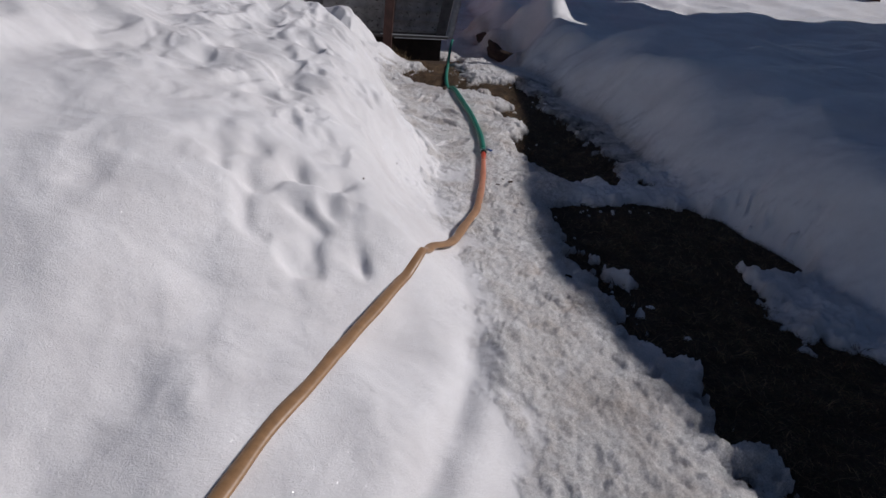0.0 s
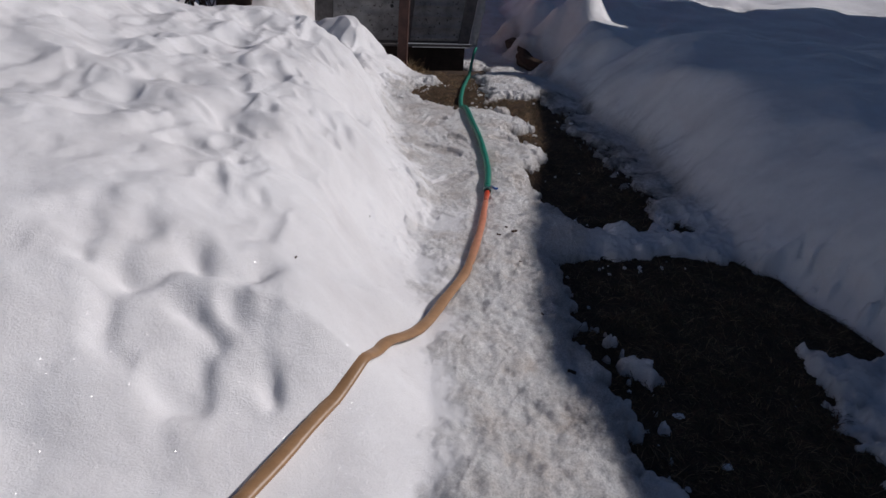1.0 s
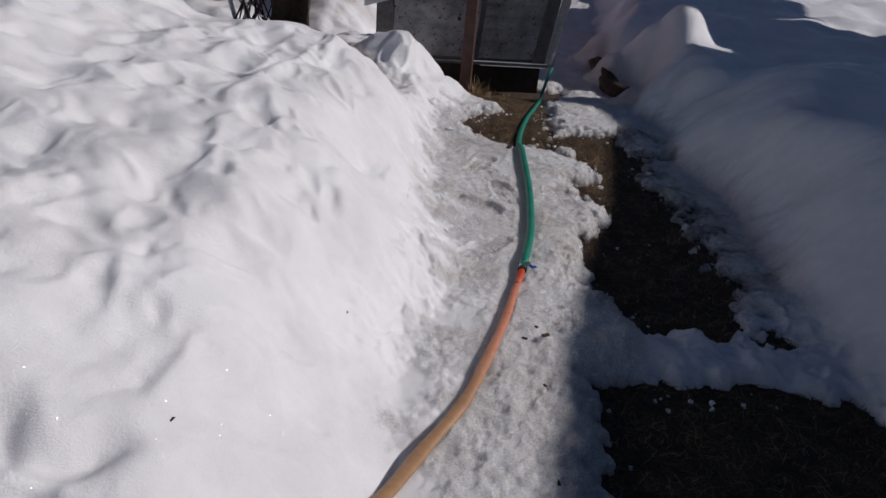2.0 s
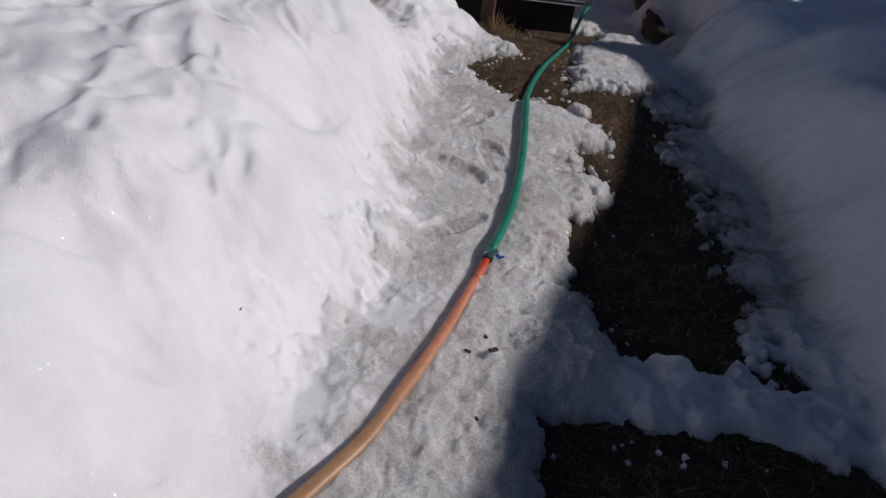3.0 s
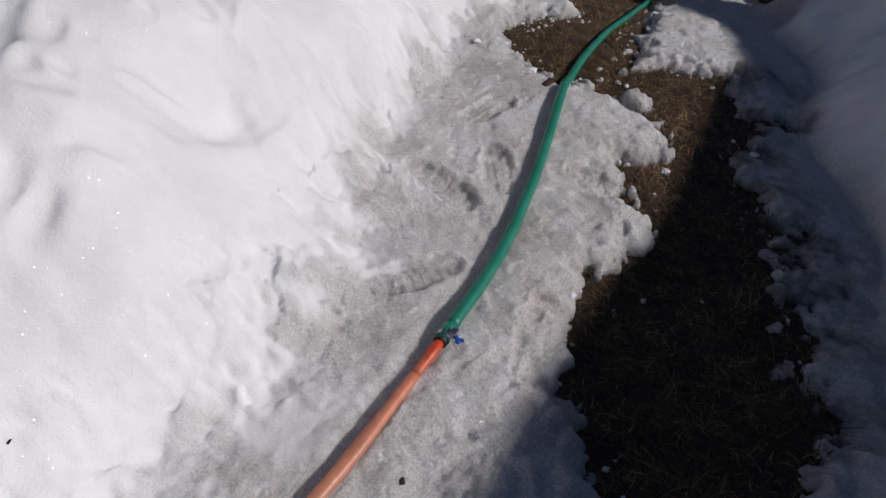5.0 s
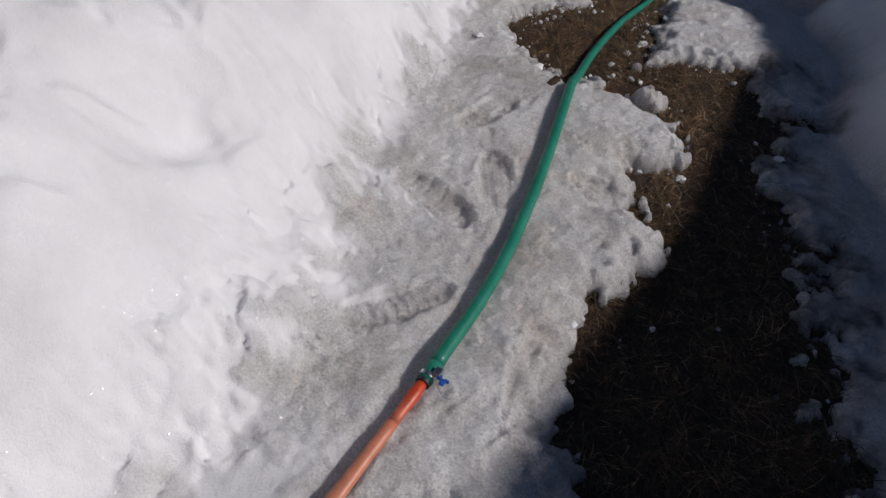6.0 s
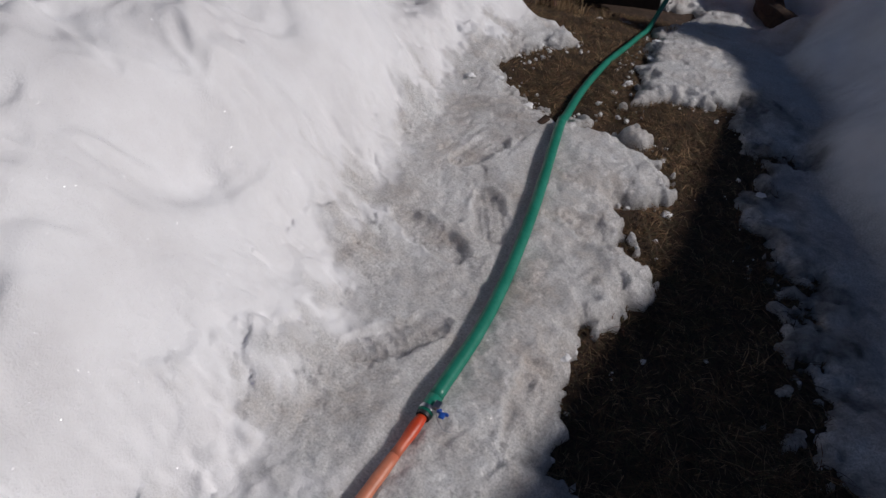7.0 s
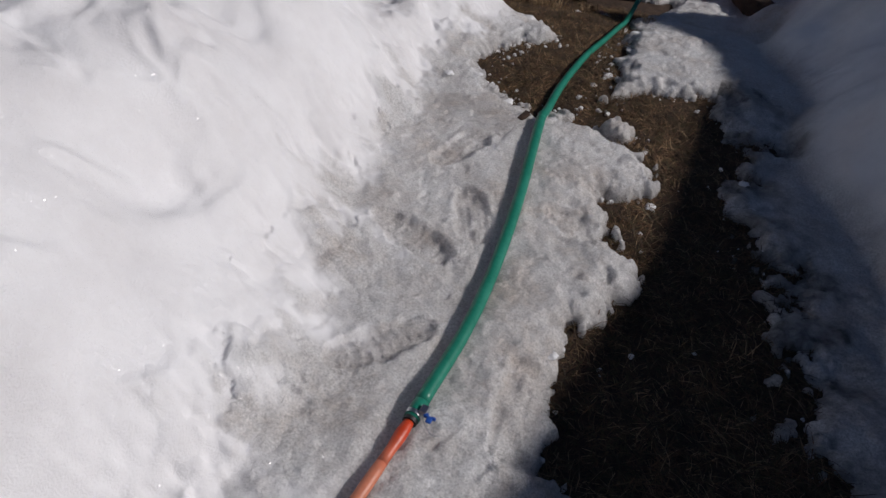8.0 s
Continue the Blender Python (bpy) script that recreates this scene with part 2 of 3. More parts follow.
def snow_height(x, y):
    return snow_parts(x, y)[0]


def height_at(x, y):
    x, y = np.array([float(x)]), np.array([float(y)])
    return float(np.maximum(snow_height(x, y), ground_height(x, y))[0])


def axis(stretches, far, grow=1.13):
    """Even steps over each (from, to, step) stretch, then wider and wider out to far on both sides."""
    core = np.concatenate([np.arange(lo, hi - 0.4 * step, step) for lo, hi, step in stretches])
    out, s = [], stretches[0][2]
    reach = 0.0
    while reach < far:
        s *= grow
        reach += s
        out.append(reach)
    out = np.array(out)
    return np.concatenate([core[0] - out[::-1], core, core[-1] + out])


def sheet(name, xs, ys, fn, material):
    gx, gy = np.meshgrid(xs, ys)
    gz = fn(gx, gy)
    co = np.stack([gx, gy, gz], -1).reshape(-1, 3)
    w, h = len(xs), len(ys)
    i = (np.arange(h - 1)[:, None] * w + np.arange(w - 1)).ravel()
    quads = np.stack([i, i + 1, i + w + 1, i + w], -1)
    me = bpy.data.meshes.new(name)
    me.vertices.add(len(co))
    me.vertices.foreach_set("co", co.ravel())
    me.loops.add(quads.size)
    me.loops.foreach_set("vertex_index", quads.ravel())
    me.polygons.add(len(quads))
    me.polygons.foreach_set("loop_start", np.arange(len(quads)) * 4)
    me.polygons.foreach_set("use_smooth", np.ones(len(quads), bool))
    me.update(calc_edges=True)
    me.materials.append(material)
    return new(name, me)


# ---- materials ----
def material(name):
    m = bpy.data.materials.new(name)
    m.use_nodes = True
    return m, m.node_tree.nodes, m.node_tree.links, m.node_tree.nodes["Principled BSDF"]


def noise_node(nodes, links, scale, detail=4.0, coords=None, rough_by=0.55):
    n = nodes.new("ShaderNodeTexNoise")
    n.inputs["Scale"].default_value, n.inputs["Detail"].default_value, n.inputs["Roughness"].default_value = scale, detail, rough_by
    if coords is None:
        coords = nodes.new("ShaderNodeNewGeometry").outputs["Position"]
    links.new(coords, n.inputs["Vector"])
    return n


def ramp_node(nodes, links, source, stops):
    r = nodes.new("ShaderNodeValToRGB")
    while len(r.color_ramp.elements) < len(stops):
        r.color_ramp.elements.new(0.5)
    for e, (at, colour) in zip(r.color_ramp.elements, stops):
        e.position, e.color = at, (*colour, 1)
    links.new(source, r.inputs[0])
    return r


def bump_node(nodes, links, source, strength, distance, before=None):
    b = nodes.new("ShaderNodeBump")
    b.inputs["Strength"].default_value, b.inputs["Distance"].default_value = strength, distance
    links.new(source, b.inputs["Height"])
    if before:
        links.new(before.outputs[0], b.inputs["Normal"])
    return b


def plain(name, low, high, scale=20.0, roughness=0.7, metal=0.0, bump=0.3, bump_size=0.004):
    m, n, l, b = material(name)
    a = noise_node(n, l, scale)
    c = noise_node(n, l, scale * 6)
    mix = n.new("ShaderNodeMath")
    mix.operation = "MULTIPLY_ADD"
    mix.inputs[1].default_value = 0.45
    l.new(c.outputs[0], mix.inputs[0])
    half = n.new("ShaderNodeMath")
    half.operation = "MULTIPLY"
    half.inputs[1].default_value = 0.6
    l.new(a.outputs[0], half.inputs[0])
    l.new(half.outputs[0], mix.inputs[2])
    r = ramp_node(n, l, mix.outputs[0], [(0.35, low), (0.68, high)])
    l.new(r.outputs[0], b.inputs["Base Color"])
    b.inputs["Roughness"].default_value, b.inputs["Metallic"].default_value = roughness, metal
    l.new(bump_node(n, l, mix.outputs[0], bump, bump_size).outputs[0], b.inputs["Normal"])
    return m


def warped(nodes, links, pos, scale, amount):
    """Positions pushed about by noise, so that cells look broken rather than regular."""
    n = noise_node(nodes, links, scale, 3, pos)
    v = nodes.new("ShaderNodeVectorMath")
    v.operation = "MULTIPLY_ADD"
    v.inputs[1].default_value = (amount, amount, amount)
    links.new(n.outputs["Color"], v.inputs[0])
    links.new(pos, v.inputs[2])
    return v.outputs[0]


def snow_material():
    """Old coarse snow; greyer and glossier where it is trodden to ice, brown where soil lies on it."""
    m, n, l, b = material("snow")
    pos = n.new("ShaderNodeNewGeometry").outputs["Position"]
    icy, soiled = n.new("ShaderNodeAttribute"), n.new("ShaderNodeAttribute")
    icy.attribute_name, soiled.attribute_name = "icy", "soiled"
    dirt = noise_node(n, l, 3.0, 6, pos, 0.65)
    clean = ramp_node(n, l, dirt.outputs[0], [(0.3, (0.73, 0.715, 0.725)), (0.62, (0.84, 0.835, 0.85))])
    grey = ramp_node(n, l, noise_node(n, l, 5.0, 7, pos, 0.7).outputs[0], [(0.3, (0.58, 0.52, 0.475)), (0.46, (0.68, 0.655, 0.64)), (0.62, (0.76, 0.755, 0.755))])
    brown = ramp_node(n, l, noise_node(n, l, 30.0, 4, pos, 0.7).outputs[0], [(0.35, (0.08, 0.05, 0.03)), (0.65, (0.35, 0.26, 0.2))])

    def blend(amount, a, c):
        mix = n.new("ShaderNodeMix")
        mix.data_type = "RGBA"
        l.new(amount, mix.inputs[0])
        l.new(a, mix.inputs[6])
        l.new(c, mix.inputs[7])
        return mix.outputs[2]

    speck = ramp_node(n, l, noise_node(n, l, 150.0, 4, pos, 0.8).outputs[0], [(0.36, (0.7, 0.7, 0.7)), (0.5, (0.98, 0.98, 0.98)), (0.64, (1.22, 1.22, 1.22))])
    grains = n.new("ShaderNodeMix")
    grains.data_type, grains.blend_type = "RGBA", "MULTIPLY"
    grains.inputs[0].default_value = 1.0
    l.new(grey.outputs[0], grains.inputs[6])
    l.new(speck.outputs[0], grains.inputs[7])
    # dark tone of thin wet edges, also deepening shaded snow in the colour
    thin = n.new("ShaderNodeAttribute")
    thin.attribute_name = "thin"
    wet_shade = ramp_node(n, l, noise_node(n, l, 18.0, 5, pos, 0.7).outputs[0], [(0.35, (0.05, 0.04, 0.034)), (0.65, (0.3, 0.28, 0.27))])
    grey_thin_shade = blend(thin.outputs["Fac"], grains.outputs[2], wet_shade.outputs[0])
    colour = blend(soiled.outputs["Fac"], blend(icy.outputs["Fac"], clean.outputs[0], grey_thin_shade), brown.outputs[0])
    l.new(colour, b.inputs["Base Color"])
    gloss = ramp_node(n, l, noise_node(n, l, 260.0, 1, pos).outputs[0], [(0.5, (0.6, 0.6, 0.6)), (0.72, (0.2, 0.2, 0.2))])
    l.new(gloss.outputs[0], b.inputs["Roughness"])
    b.inputs["Specular IOR Level"].default_value = 0.35
    b.subsurface_method = "BURLEY"
    weight = n.new("ShaderNodeMapRange")
    weight.inputs[3].default_value, weight.inputs[4].default_value = 0.4, 0.6
    l.new(icy.outputs["Fac"], weight.inputs[0])
    l.new(weight.outputs[0], b.inputs["Subsurface Weight"])
    depth = n.new("ShaderNodeMapRange")
    depth.inputs[3].default_value, depth.inputs[4].default_value = 0.02, 0.06
    l.new(icy.outputs["Fac"], depth.inputs[0])
    l.new(depth.outputs[0], b.inputs["Subsurface Scale"])
    b.inputs["Subsurface Radius"].default_value = (1.0, 1.0, 1.05)
    one = bump_node(n, l, noise_node(n, l, 22.0, 6, pos, 0.6).outputs[0], 0.28, 0.014)
    scaled = n.new("ShaderNodeMath")
    scaled.operation = "MULTIPLY"
    coarse = n.new("ShaderNodeAttribute")
    coarse.attribute_name = "crusty"
    l.new(noise_node(n, l, 34.0, 7, pos, 0.62).outputs[0], scaled.inputs[0])
    l.new(coarse.outputs["Fac"], scaled.inputs[1])
    mid = bump_node(n, l, scaled.outputs[0], 0.3, 0.02, one)
    crumbs = n.new("ShaderNodeMath")
    crumbs.operation = "MULTIPLY"
    l.new(noise_node(n, l, 110.0, 5, warped(n, l, pos, 20.0, 0.03), 0.75).outputs[0], crumbs.inputs[0])
    l.new(icy.outputs["Fac"], crumbs.inputs[1])
    small = bump_node(n, l, crumbs.outputs[0], 0.8, 0.012, mid)
    grit = n.new("ShaderNodeMath")
    grit.operation = "MULTIPLY"
    rougher = n.new("ShaderNodeMapRange")
    rougher.inputs[3].default_value, rougher.inputs[4].default_value = 0.3, 1.0
    l.new(icy.outputs["Fac"], rougher.inputs[0])
    l.new(noise_node(n, l, 190.0, 4, pos, 0.7).outputs[0], grit.inputs[0])
    l.new(rougher.outputs[0], grit.inputs[1])
    two = bump_node(n, l, grit.outputs[0], 1.0, 0.008, small)
    crust = n.new("ShaderNodeTexVoronoi")
    crust.feature = "DISTANCE_TO_EDGE"
    crust.inputs["Scale"].default_value = 30.0
    l.new(warped(n, l, pos, 14.0, 0.06), crust.inputs["Vector"])
    ridge = ramp_node(n, l, crust.outputs["Distance"], [(0.0, (1, 1, 1)), (0.09, (0, 0, 0))])
    patch = ramp_node(n, l, noise_node(n, l, 4.0, 2, pos).outputs[0], [(0.5, (0, 0, 0)), (0.6, (1, 1, 1))])
    lines = n.new("ShaderNodeMath")
    lines.operation = "MULTIPLY"
    l.new(ridge.outputs[0], lines.inputs[0])
    l.new(patch.outputs[0], lines.inputs[1])
    on_ice = n.new("ShaderNodeMath")
    on_ice.operation = "MULTIPLY"
    l.new(lines.outputs[0], on_ice.inputs[0])
    l.new(icy.outputs["Fac"], on_ice.inputs[1])
    three = bump_node(n, l, on_ice.outputs[0], 0.35, 0.006, two)
    l.new(three.outputs[0], b.inputs["Normal"])
    # loose crystals: small facets turned every way, which glint in the sun
    cells = n.new("ShaderNodeTexVoronoi")
    cells.inputs["Scale"].default_value = 620.0
    l.new(pos, cells.inputs["Vector"])
    off = n.new("ShaderNodeVectorMath")
    off.operation = "MULTIPLY_ADD"
    off.inputs[1].default_value, off.inputs[2].default_value = (1.6, 1.6, 1.6), (-0.8, -0.8, -0.8)
    l.new(cells.outputs["Color"], off.inputs[0])
    add = n.new("ShaderNodeVectorMath")
    l.new(off.outputs[0], add.inputs[0])
    l.new(n.new("ShaderNodeNewGeometry").outputs["Normal"], add.inputs[1])
    unit = n.new("ShaderNodeVectorMath")
    unit.operation = "NORMALIZE"
    l.new(add.outputs[0], unit.inputs[0])
    l.new(unit.outputs[0], b.inputs["Coat Normal"])
    b.inputs["Coat Weight"].default_value, b.inputs["Coat Roughness"].default_value = 0.14, 0.12
    return m


SNOW = snow_material()
SOIL = plain("soil", (0.022, 0.013, 0.008), (0.08, 0.046, 0.028), 25, 0.95, 0, 0.8, 0.012)
HOSE_GREEN = plain("green_hose", (0.004, 0.15, 0.095), (0.02, 0.22, 0.15), 14, 0.4, 0, 0.1)
WOOD_DARK = plain("dark_wood", (0.05, 0.02, 0.015), (0.12, 0.05, 0.035), 18, 0.7)
HOUSE_WALL = plain("house_wall", (0.25, 0.22, 0.2), (0.35, 0.32, 0.3), 8, 0.8)


# ---- ground and snow ----
ground = sheet("ground", axis([(-1.5, 2.4, 0.05)], 90), axis([(0.5, 8.0, 0.05)], 90), ground_height, SOIL)
tagged(ground, "brown thawed lawn soil between melting snow", "ground", kind="structure")
snow_x = axis([(-1.3, -0.3, 0.0095), (-0.3, 0.9, 0.006), (0.9, 2.1, 0.0095)], 90, 1.045)
snow_y = axis([(1.0, 3.7, 0.0095), (3.7, 5.7, 0.006), (5.7, 7.9, 0.0095)], 90, 1.045)
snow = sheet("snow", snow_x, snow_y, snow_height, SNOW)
gx, gy = np.meshgrid(snow_x, snow_y)
stain = snow.data.attributes.new("icy", "FLOAT", "POINT")
icy_at = snow_parts(gx, gy)[1]
sole_at = trodden(gx, gy)
stain.data.foreach_set("value", icy_at.ravel().astype(np.float32))
snow.data.attributes.new("crusty", "FLOAT", "POINT").data.foreach_set("value", (icy_at * (0.4 + 0.6 * crusty(gx, gy))).ravel().astype(np.float32))
soiled = np.exp(-(((gx + 0.92 + (gy - 6.07)) / 0.17) ** 2 + ((gy - 6.42) / 0.45) ** 2)) * (0.95 + 0.7 * rough(gx, gy, 0.14, 3, 51, 0.7))
soiled = np.maximum(soiled, 0.75 * np.exp(-(((gx + 2.0) / 0.5) ** 2 + ((gy - 8.3) / 0.4) ** 2)) * (0.3 + rough(gx, gy, 0.3, 3, 52, 0.7)))
soiled = np.maximum(soiled, sole_at * (0.16 + 0.14 * rough(gx, gy, 0.1, 2, 57)))
soiled = np.maximum(soiled, 0.3 * np.exp(-(((gx - 0.0) / 0.2) ** 2 + ((gy - 5.4) / 0.14) ** 2)) * (0.6 + rough(gx, gy, 0.12, 3, 58)))
soiled = np.maximum(soiled, 0.2 * icy_at * ease(3.2, 2.2, gy) * ease(0.45, 0.8, gx) * (0.5 + 0.9 * rough(gx, gy, 0.22, 3, 59)))
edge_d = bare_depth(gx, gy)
# thin edges; inside far_shade the tone spreads to darken the shaded snow too
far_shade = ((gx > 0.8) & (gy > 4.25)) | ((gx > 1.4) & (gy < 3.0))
wide_thin_shade = np.where(far_shade, 0.4, 0.09)
thin = ease(-1, 0, np.clip(edge_d / wide_thin_shade, -1, 0)) * (0.62 + 0.5 * rough(gx, gy, 0.09, 4, 55, 0.7)) * np.where(far_shade, 0.95, 0.5) * np.where((gx > 0.85) & (gx < 1.4) & (gy < 4.0), 0.5, 1)
thin_shade_at = snow.data.attributes.new("thin", "FLOAT", "POINT")
thin_shade_at.data.foreach_set("value", np.clip(thin, 0, 0.92).ravel().astype(np.float32))
dirt_at = snow.data.attributes.new("soiled", "FLOAT", "POINT")
dirt_at.data.foreach_set("value", np.clip(soiled, 0, 1).ravel().astype(np.float32))
tagged(snow, "deep melting snow banks beside a trodden icy path", "snow", kind="structure")


# ---- hose ----
def box(bm, lo, hi, bevel=0.0):
    m = Matrix.LocRotScale([(a + b) / 2 for a, b in zip(lo, hi)], None, [b - a for a, b in zip(lo, hi)])
    made = bmesh.ops.create_cube(bm, size=1, matrix=m)
    if bevel:
        edges = list({e for v in made["verts"] for e in v.link_edges})
        bmesh.ops.bevel(bm, geom=edges, offset=bevel, segments=2, affect="EDGES", profile=0.5)
    return bm


def part(name, bm, mat, parent=None, label=""):
    me = bpy.data.meshes.new(name)
    bm.to_mesh(me)
    bm.free()
    me.materials.append(mat)
    ob = new(name, me)
    if parent:
        ob.parent = parent
    if label:
        tagged(ob, label)
    return ob


def spline(points, step=0.02):
    """An evenly sampled smooth curve through the points."""
    p = np.array(points, float)
    p = np.vstack([2 * p[0] - p[1], p, 2 * p[-1] - p[-2]])
    out = []
    for a, b, c, d in zip(p, p[1:], p[2:], p[3:]):
        n = max(2, int(np.linalg.norm(c - b) / step))
        for k in range(n):
            t = k / n
            out.append(0.5 * (2 * b + (c - a) * t + (2 * a - 5 * b + 4 * c - d) * t * t + (3 * b - a - 3 * c + d) * t ** 3))
    out.append(p[-2])
    return np.array(out)


def tube(path, wide, high, sides=14):
    """A swept tube with an oval section, wide across and high up; both may vary along it."""
    bm = bmesh.new()
    n = len(path)
    wide, high = np.broadcast_to(wide, n), np.broadcast_to(high, n)
    rings = []
    for k in range(n):
        t = Vector(path[min(k + 1, n - 1)] - path[max(k - 1, 0)]).normalized()
        side = t.cross(Vector((0, 0, 1))).normalized()
        up = side.cross(t)
        rings.append([bm.verts.new(Vector(path[k]) + side * (math.cos(a) * wide[k]) + up * (math.sin(a) * high[k]))
                      for a in (2 * math.pi * j / sides for j in range(sides))])
    for a, b in zip(rings, rings[1:]):
        for j in range(sides):
            bm.faces.new((a[j], a[(j + 1) % sides], b[(j + 1) % sides], b[j])).smooth = True
    bm.faces.new(rings[0])
    bm.faces.new(rings[-1][::-1])
    bmesh.ops.recalc_face_normals(bm, faces=bm.faces)
    return bm


def hose_material():
    """Tan lay-flat hose that turns salmon and then red towards its joint."""
    m, n, l, b = material("tan_hose")
    geo = n.new("ShaderNodeNewGeometry")
    sep = n.new("ShaderNodeSeparateXYZ")
    l.new(geo.outputs["Position"], sep.inputs[0])
    span = n.new("ShaderNodeMapRange")
    span.inputs[1].default_value, span.inputs[2].default_value = 2.6, 4.05
    l.new(sep.outputs[1], span.inputs[0])
    r = ramp_node(n, l, span.outputs[0], [(0.0, (0.36, 0.205, 0.1)), (0.38, (0.42, 0.23, 0.12)), (0.62, (0.56, 0.24, 0.14)), (0.88, (0.62, 0.21, 0.12)), (0.95, (0.62, 0.06, 0.015))])
    blot = noise_node(n, l, 35.0, 3)
    mix = n.new("ShaderNodeMix")
    mix.data_type, mix.blend_type = "RGBA", "MULTIPLY"
    mix.inputs[0].default_value = 0.5
    shade = ramp_node(n, l, blot.outputs[0], [(0.3, (0.6, 0.6, 0.6)), (0.7, (1.1, 1.1, 1.1))])
    l.new(r.outputs[0], mix.inputs[6])
    l.new(shade.outputs[0], mix.inputs[7])
    l.new(mix.outputs[2], b.inputs["Base Color"])
    b.inputs["Roughness"].default_value = 0.42
    l.new(bump_node(n, l, noise_node(n, l, 90.0, 2).outputs[0], 0.25, 0.003).outputs[0], b.inputs["Normal"])
    return m


def laid(points, lift, ease_over=15):
    """Plan points set on the snow, eased so that the hose bridges small hollows."""
    c = spline([(x, y, 0) for x, y in points])
    z = np.maximum(snow_parts(c[:, 0], c[:, 1], False)[0], ground_height(c[:, 0], c[:, 1]) + 0.01)
    k = np.ones(ease_over) / ease_over
    soft = np.convolve(np.pad(z, ease_over // 2, "edge"), k, "valid")
    c[:, 2] = np.maximum(soft, z - 0.01) + lift
    return c


green_path = laid(HOSE_LINE, 0.012)
green_path[:, 2] += 0.24 * ease(7.0, 7.6, green_path[:, 1])
tan_path = laid(TAN_LINE, 0.008, 31)
green_path[:3, 2] = tan_path[:3, 2] = (green_path[0, 2] + tan_path[0, 2]) / 2
green_hose = new("green_hose")
slim = np.interp(green_path[:, 1], [5.3, 6.2, 7.2], [1.0, 0.86, 0.74])
part("sleeve", tube(green_path[3:], 0.0182 * slim[3:], 0.0172 * slim[3:]), HOSE_GREEN, green_hose)
part("end_collar", tube(green_path[:4], 0.0188, 0.0178), HOSE_GREEN, green_hose, "thicker green end of the hose")
tagged(green_hose, "green plastic discharge hose lying on the icy path", "hose")
run = np.concatenate([[0], np.cumsum(np.linalg.norm(np.diff(tan_path, axis=0), axis=1))])
wide = np.interp(run, [0, 0.02, 0.05, 0.09, 0.16, 0.5, 1.2], [0.011, 0.0135, 0.016, 0.0118, 0.0145, 0.0175, 0.0215])
high = np.interp(run, [0, 0.02, 0.05, 0.09, 0.16, 0.5, 1.2], [0.011, 0.0125, 0.0145, 0.0105, 0.0125, 0.013, 0.012])
wide = wide * (1 + 0.05 * np.sin(run * 23) * (run > 0.2))
tan_hose = new("tan_hose")
tagged(tan_hose, "tan flattened hose, red at its joint, lying on melting snow", "hose")
HOSE_TAN = hose_material()
neck = int(np.argmax(run > 0.11))
part("neck", tube(tan_path[:neck + 1], wide[:neck + 1], high[:neck + 1]), HOSE_TAN, tan_hose, "glossy red gathered end of the hose")
part("sleeve", tube(tan_path[neck:], wide[neck:], high[neck:]), HOSE_TAN, tan_hose)


def ring(centre, direction, radius, tube_r, width):
    """A flat metal band round a hose."""
    d = Vector(direction).normalized()
    side = d.cross(Vector((0, 0, 1))).normalized()
    up = side.cross(d)
    bm = bmesh.new()
    loops = []
    for r, w in ((radius, -width), (radius + tube_r, -width), (radius + tube_r, width), (radius, width)):
        loops.append([bm.verts.new(Vector(centre) + d * w + side * math.cos(a) * r + up * math.sin(a) * r) for a in (math.tau * k / 24 for k in range(24))])
    for a, b in zip(loops, loops[1:] + loops[:1]):
        for k in range(24):
            bm.faces.new((a[k], a[(k + 1) % 24], b[(k + 1) % 24], b[k]))
    bmesh.ops.recalc_face_normals(bm, faces=bm.faces)
    return bm


STEEL = plain("steel", (0.35, 0.36, 0.38), (0.6, 0.6, 0.62), 60, 0.3, 1.0, 0.2, 0.001)
BLUE = plain("blue_plastic", (0.01, 0.06, 0.3), (0.02, 0.1, 0.45), 60, 0.4)
RUBBER = plain("black_rubber", (0.012, 0.012, 0.014), (0.03, 0.03, 0.03), 60, 0.5)
joint = Vector(green_path[0])
heading = Vector(green_path[3] - green_path[0]).normalized()
clamp = new("hose_clamp")
clamp.location = joint
tagged(clamp, "steel hose clamp with a blue plastic turning key", "hose clamp")
part("band", ring(heading * 0.012, heading, 0.0185, 0.0018, 0.005), STEEL, clamp)
part("cuff", ring(heading * -0.003, heading, 0.011, 0.006, 0.006), RUBBER, clamp, "dark rubber cuff")
housing = bmesh.new()
box(housing, (0.012, 0.012, 0.012), (0.03, 0.034, 0.024), 0.002)
part("screw_housing", housing, STEEL, clamp)
key = bmesh.new()
box(key, (0.024, 0.008, 0.012), (0.036, 0.018, 0.022), 0.003)
box(key, (0.034, -0.004, 0.014), (0.048, 0.014, 0.02), 0.003)
box(key, (0.042, 0.008, 0.012), (0.054, 0.015, 0.021), 0.003)
part("turning_key", key, BLUE, clamp, "blue plastic butterfly key")
wire = spline([(0.02, 0.02, 0.02), (0.03, -0.002, 0.018), (0.045, -0.014, 0.012), (0.06, -0.02, 0.004), (0.075, -0.012, 0.0)], 0.004)
part("wire", tube(wire, 0.0012, 0.0012, 6), STEEL, clamp)


# ---- shed, post ----
STILE = plain("grey_wood", (0.06, 0.055, 0.055), (0.14, 0.13, 0.13), 14, 0.8)
FROST = plain("frost", (0.4, 0.4, 0.42), (0.62, 0.62, 0.65), 40, 0.6)
PLASTIC = plain("plastic_film", (0.35, 0.36, 0.38), (0.6, 0.6, 0.62), 30, 0.25, 0, 0.6, 0.01)


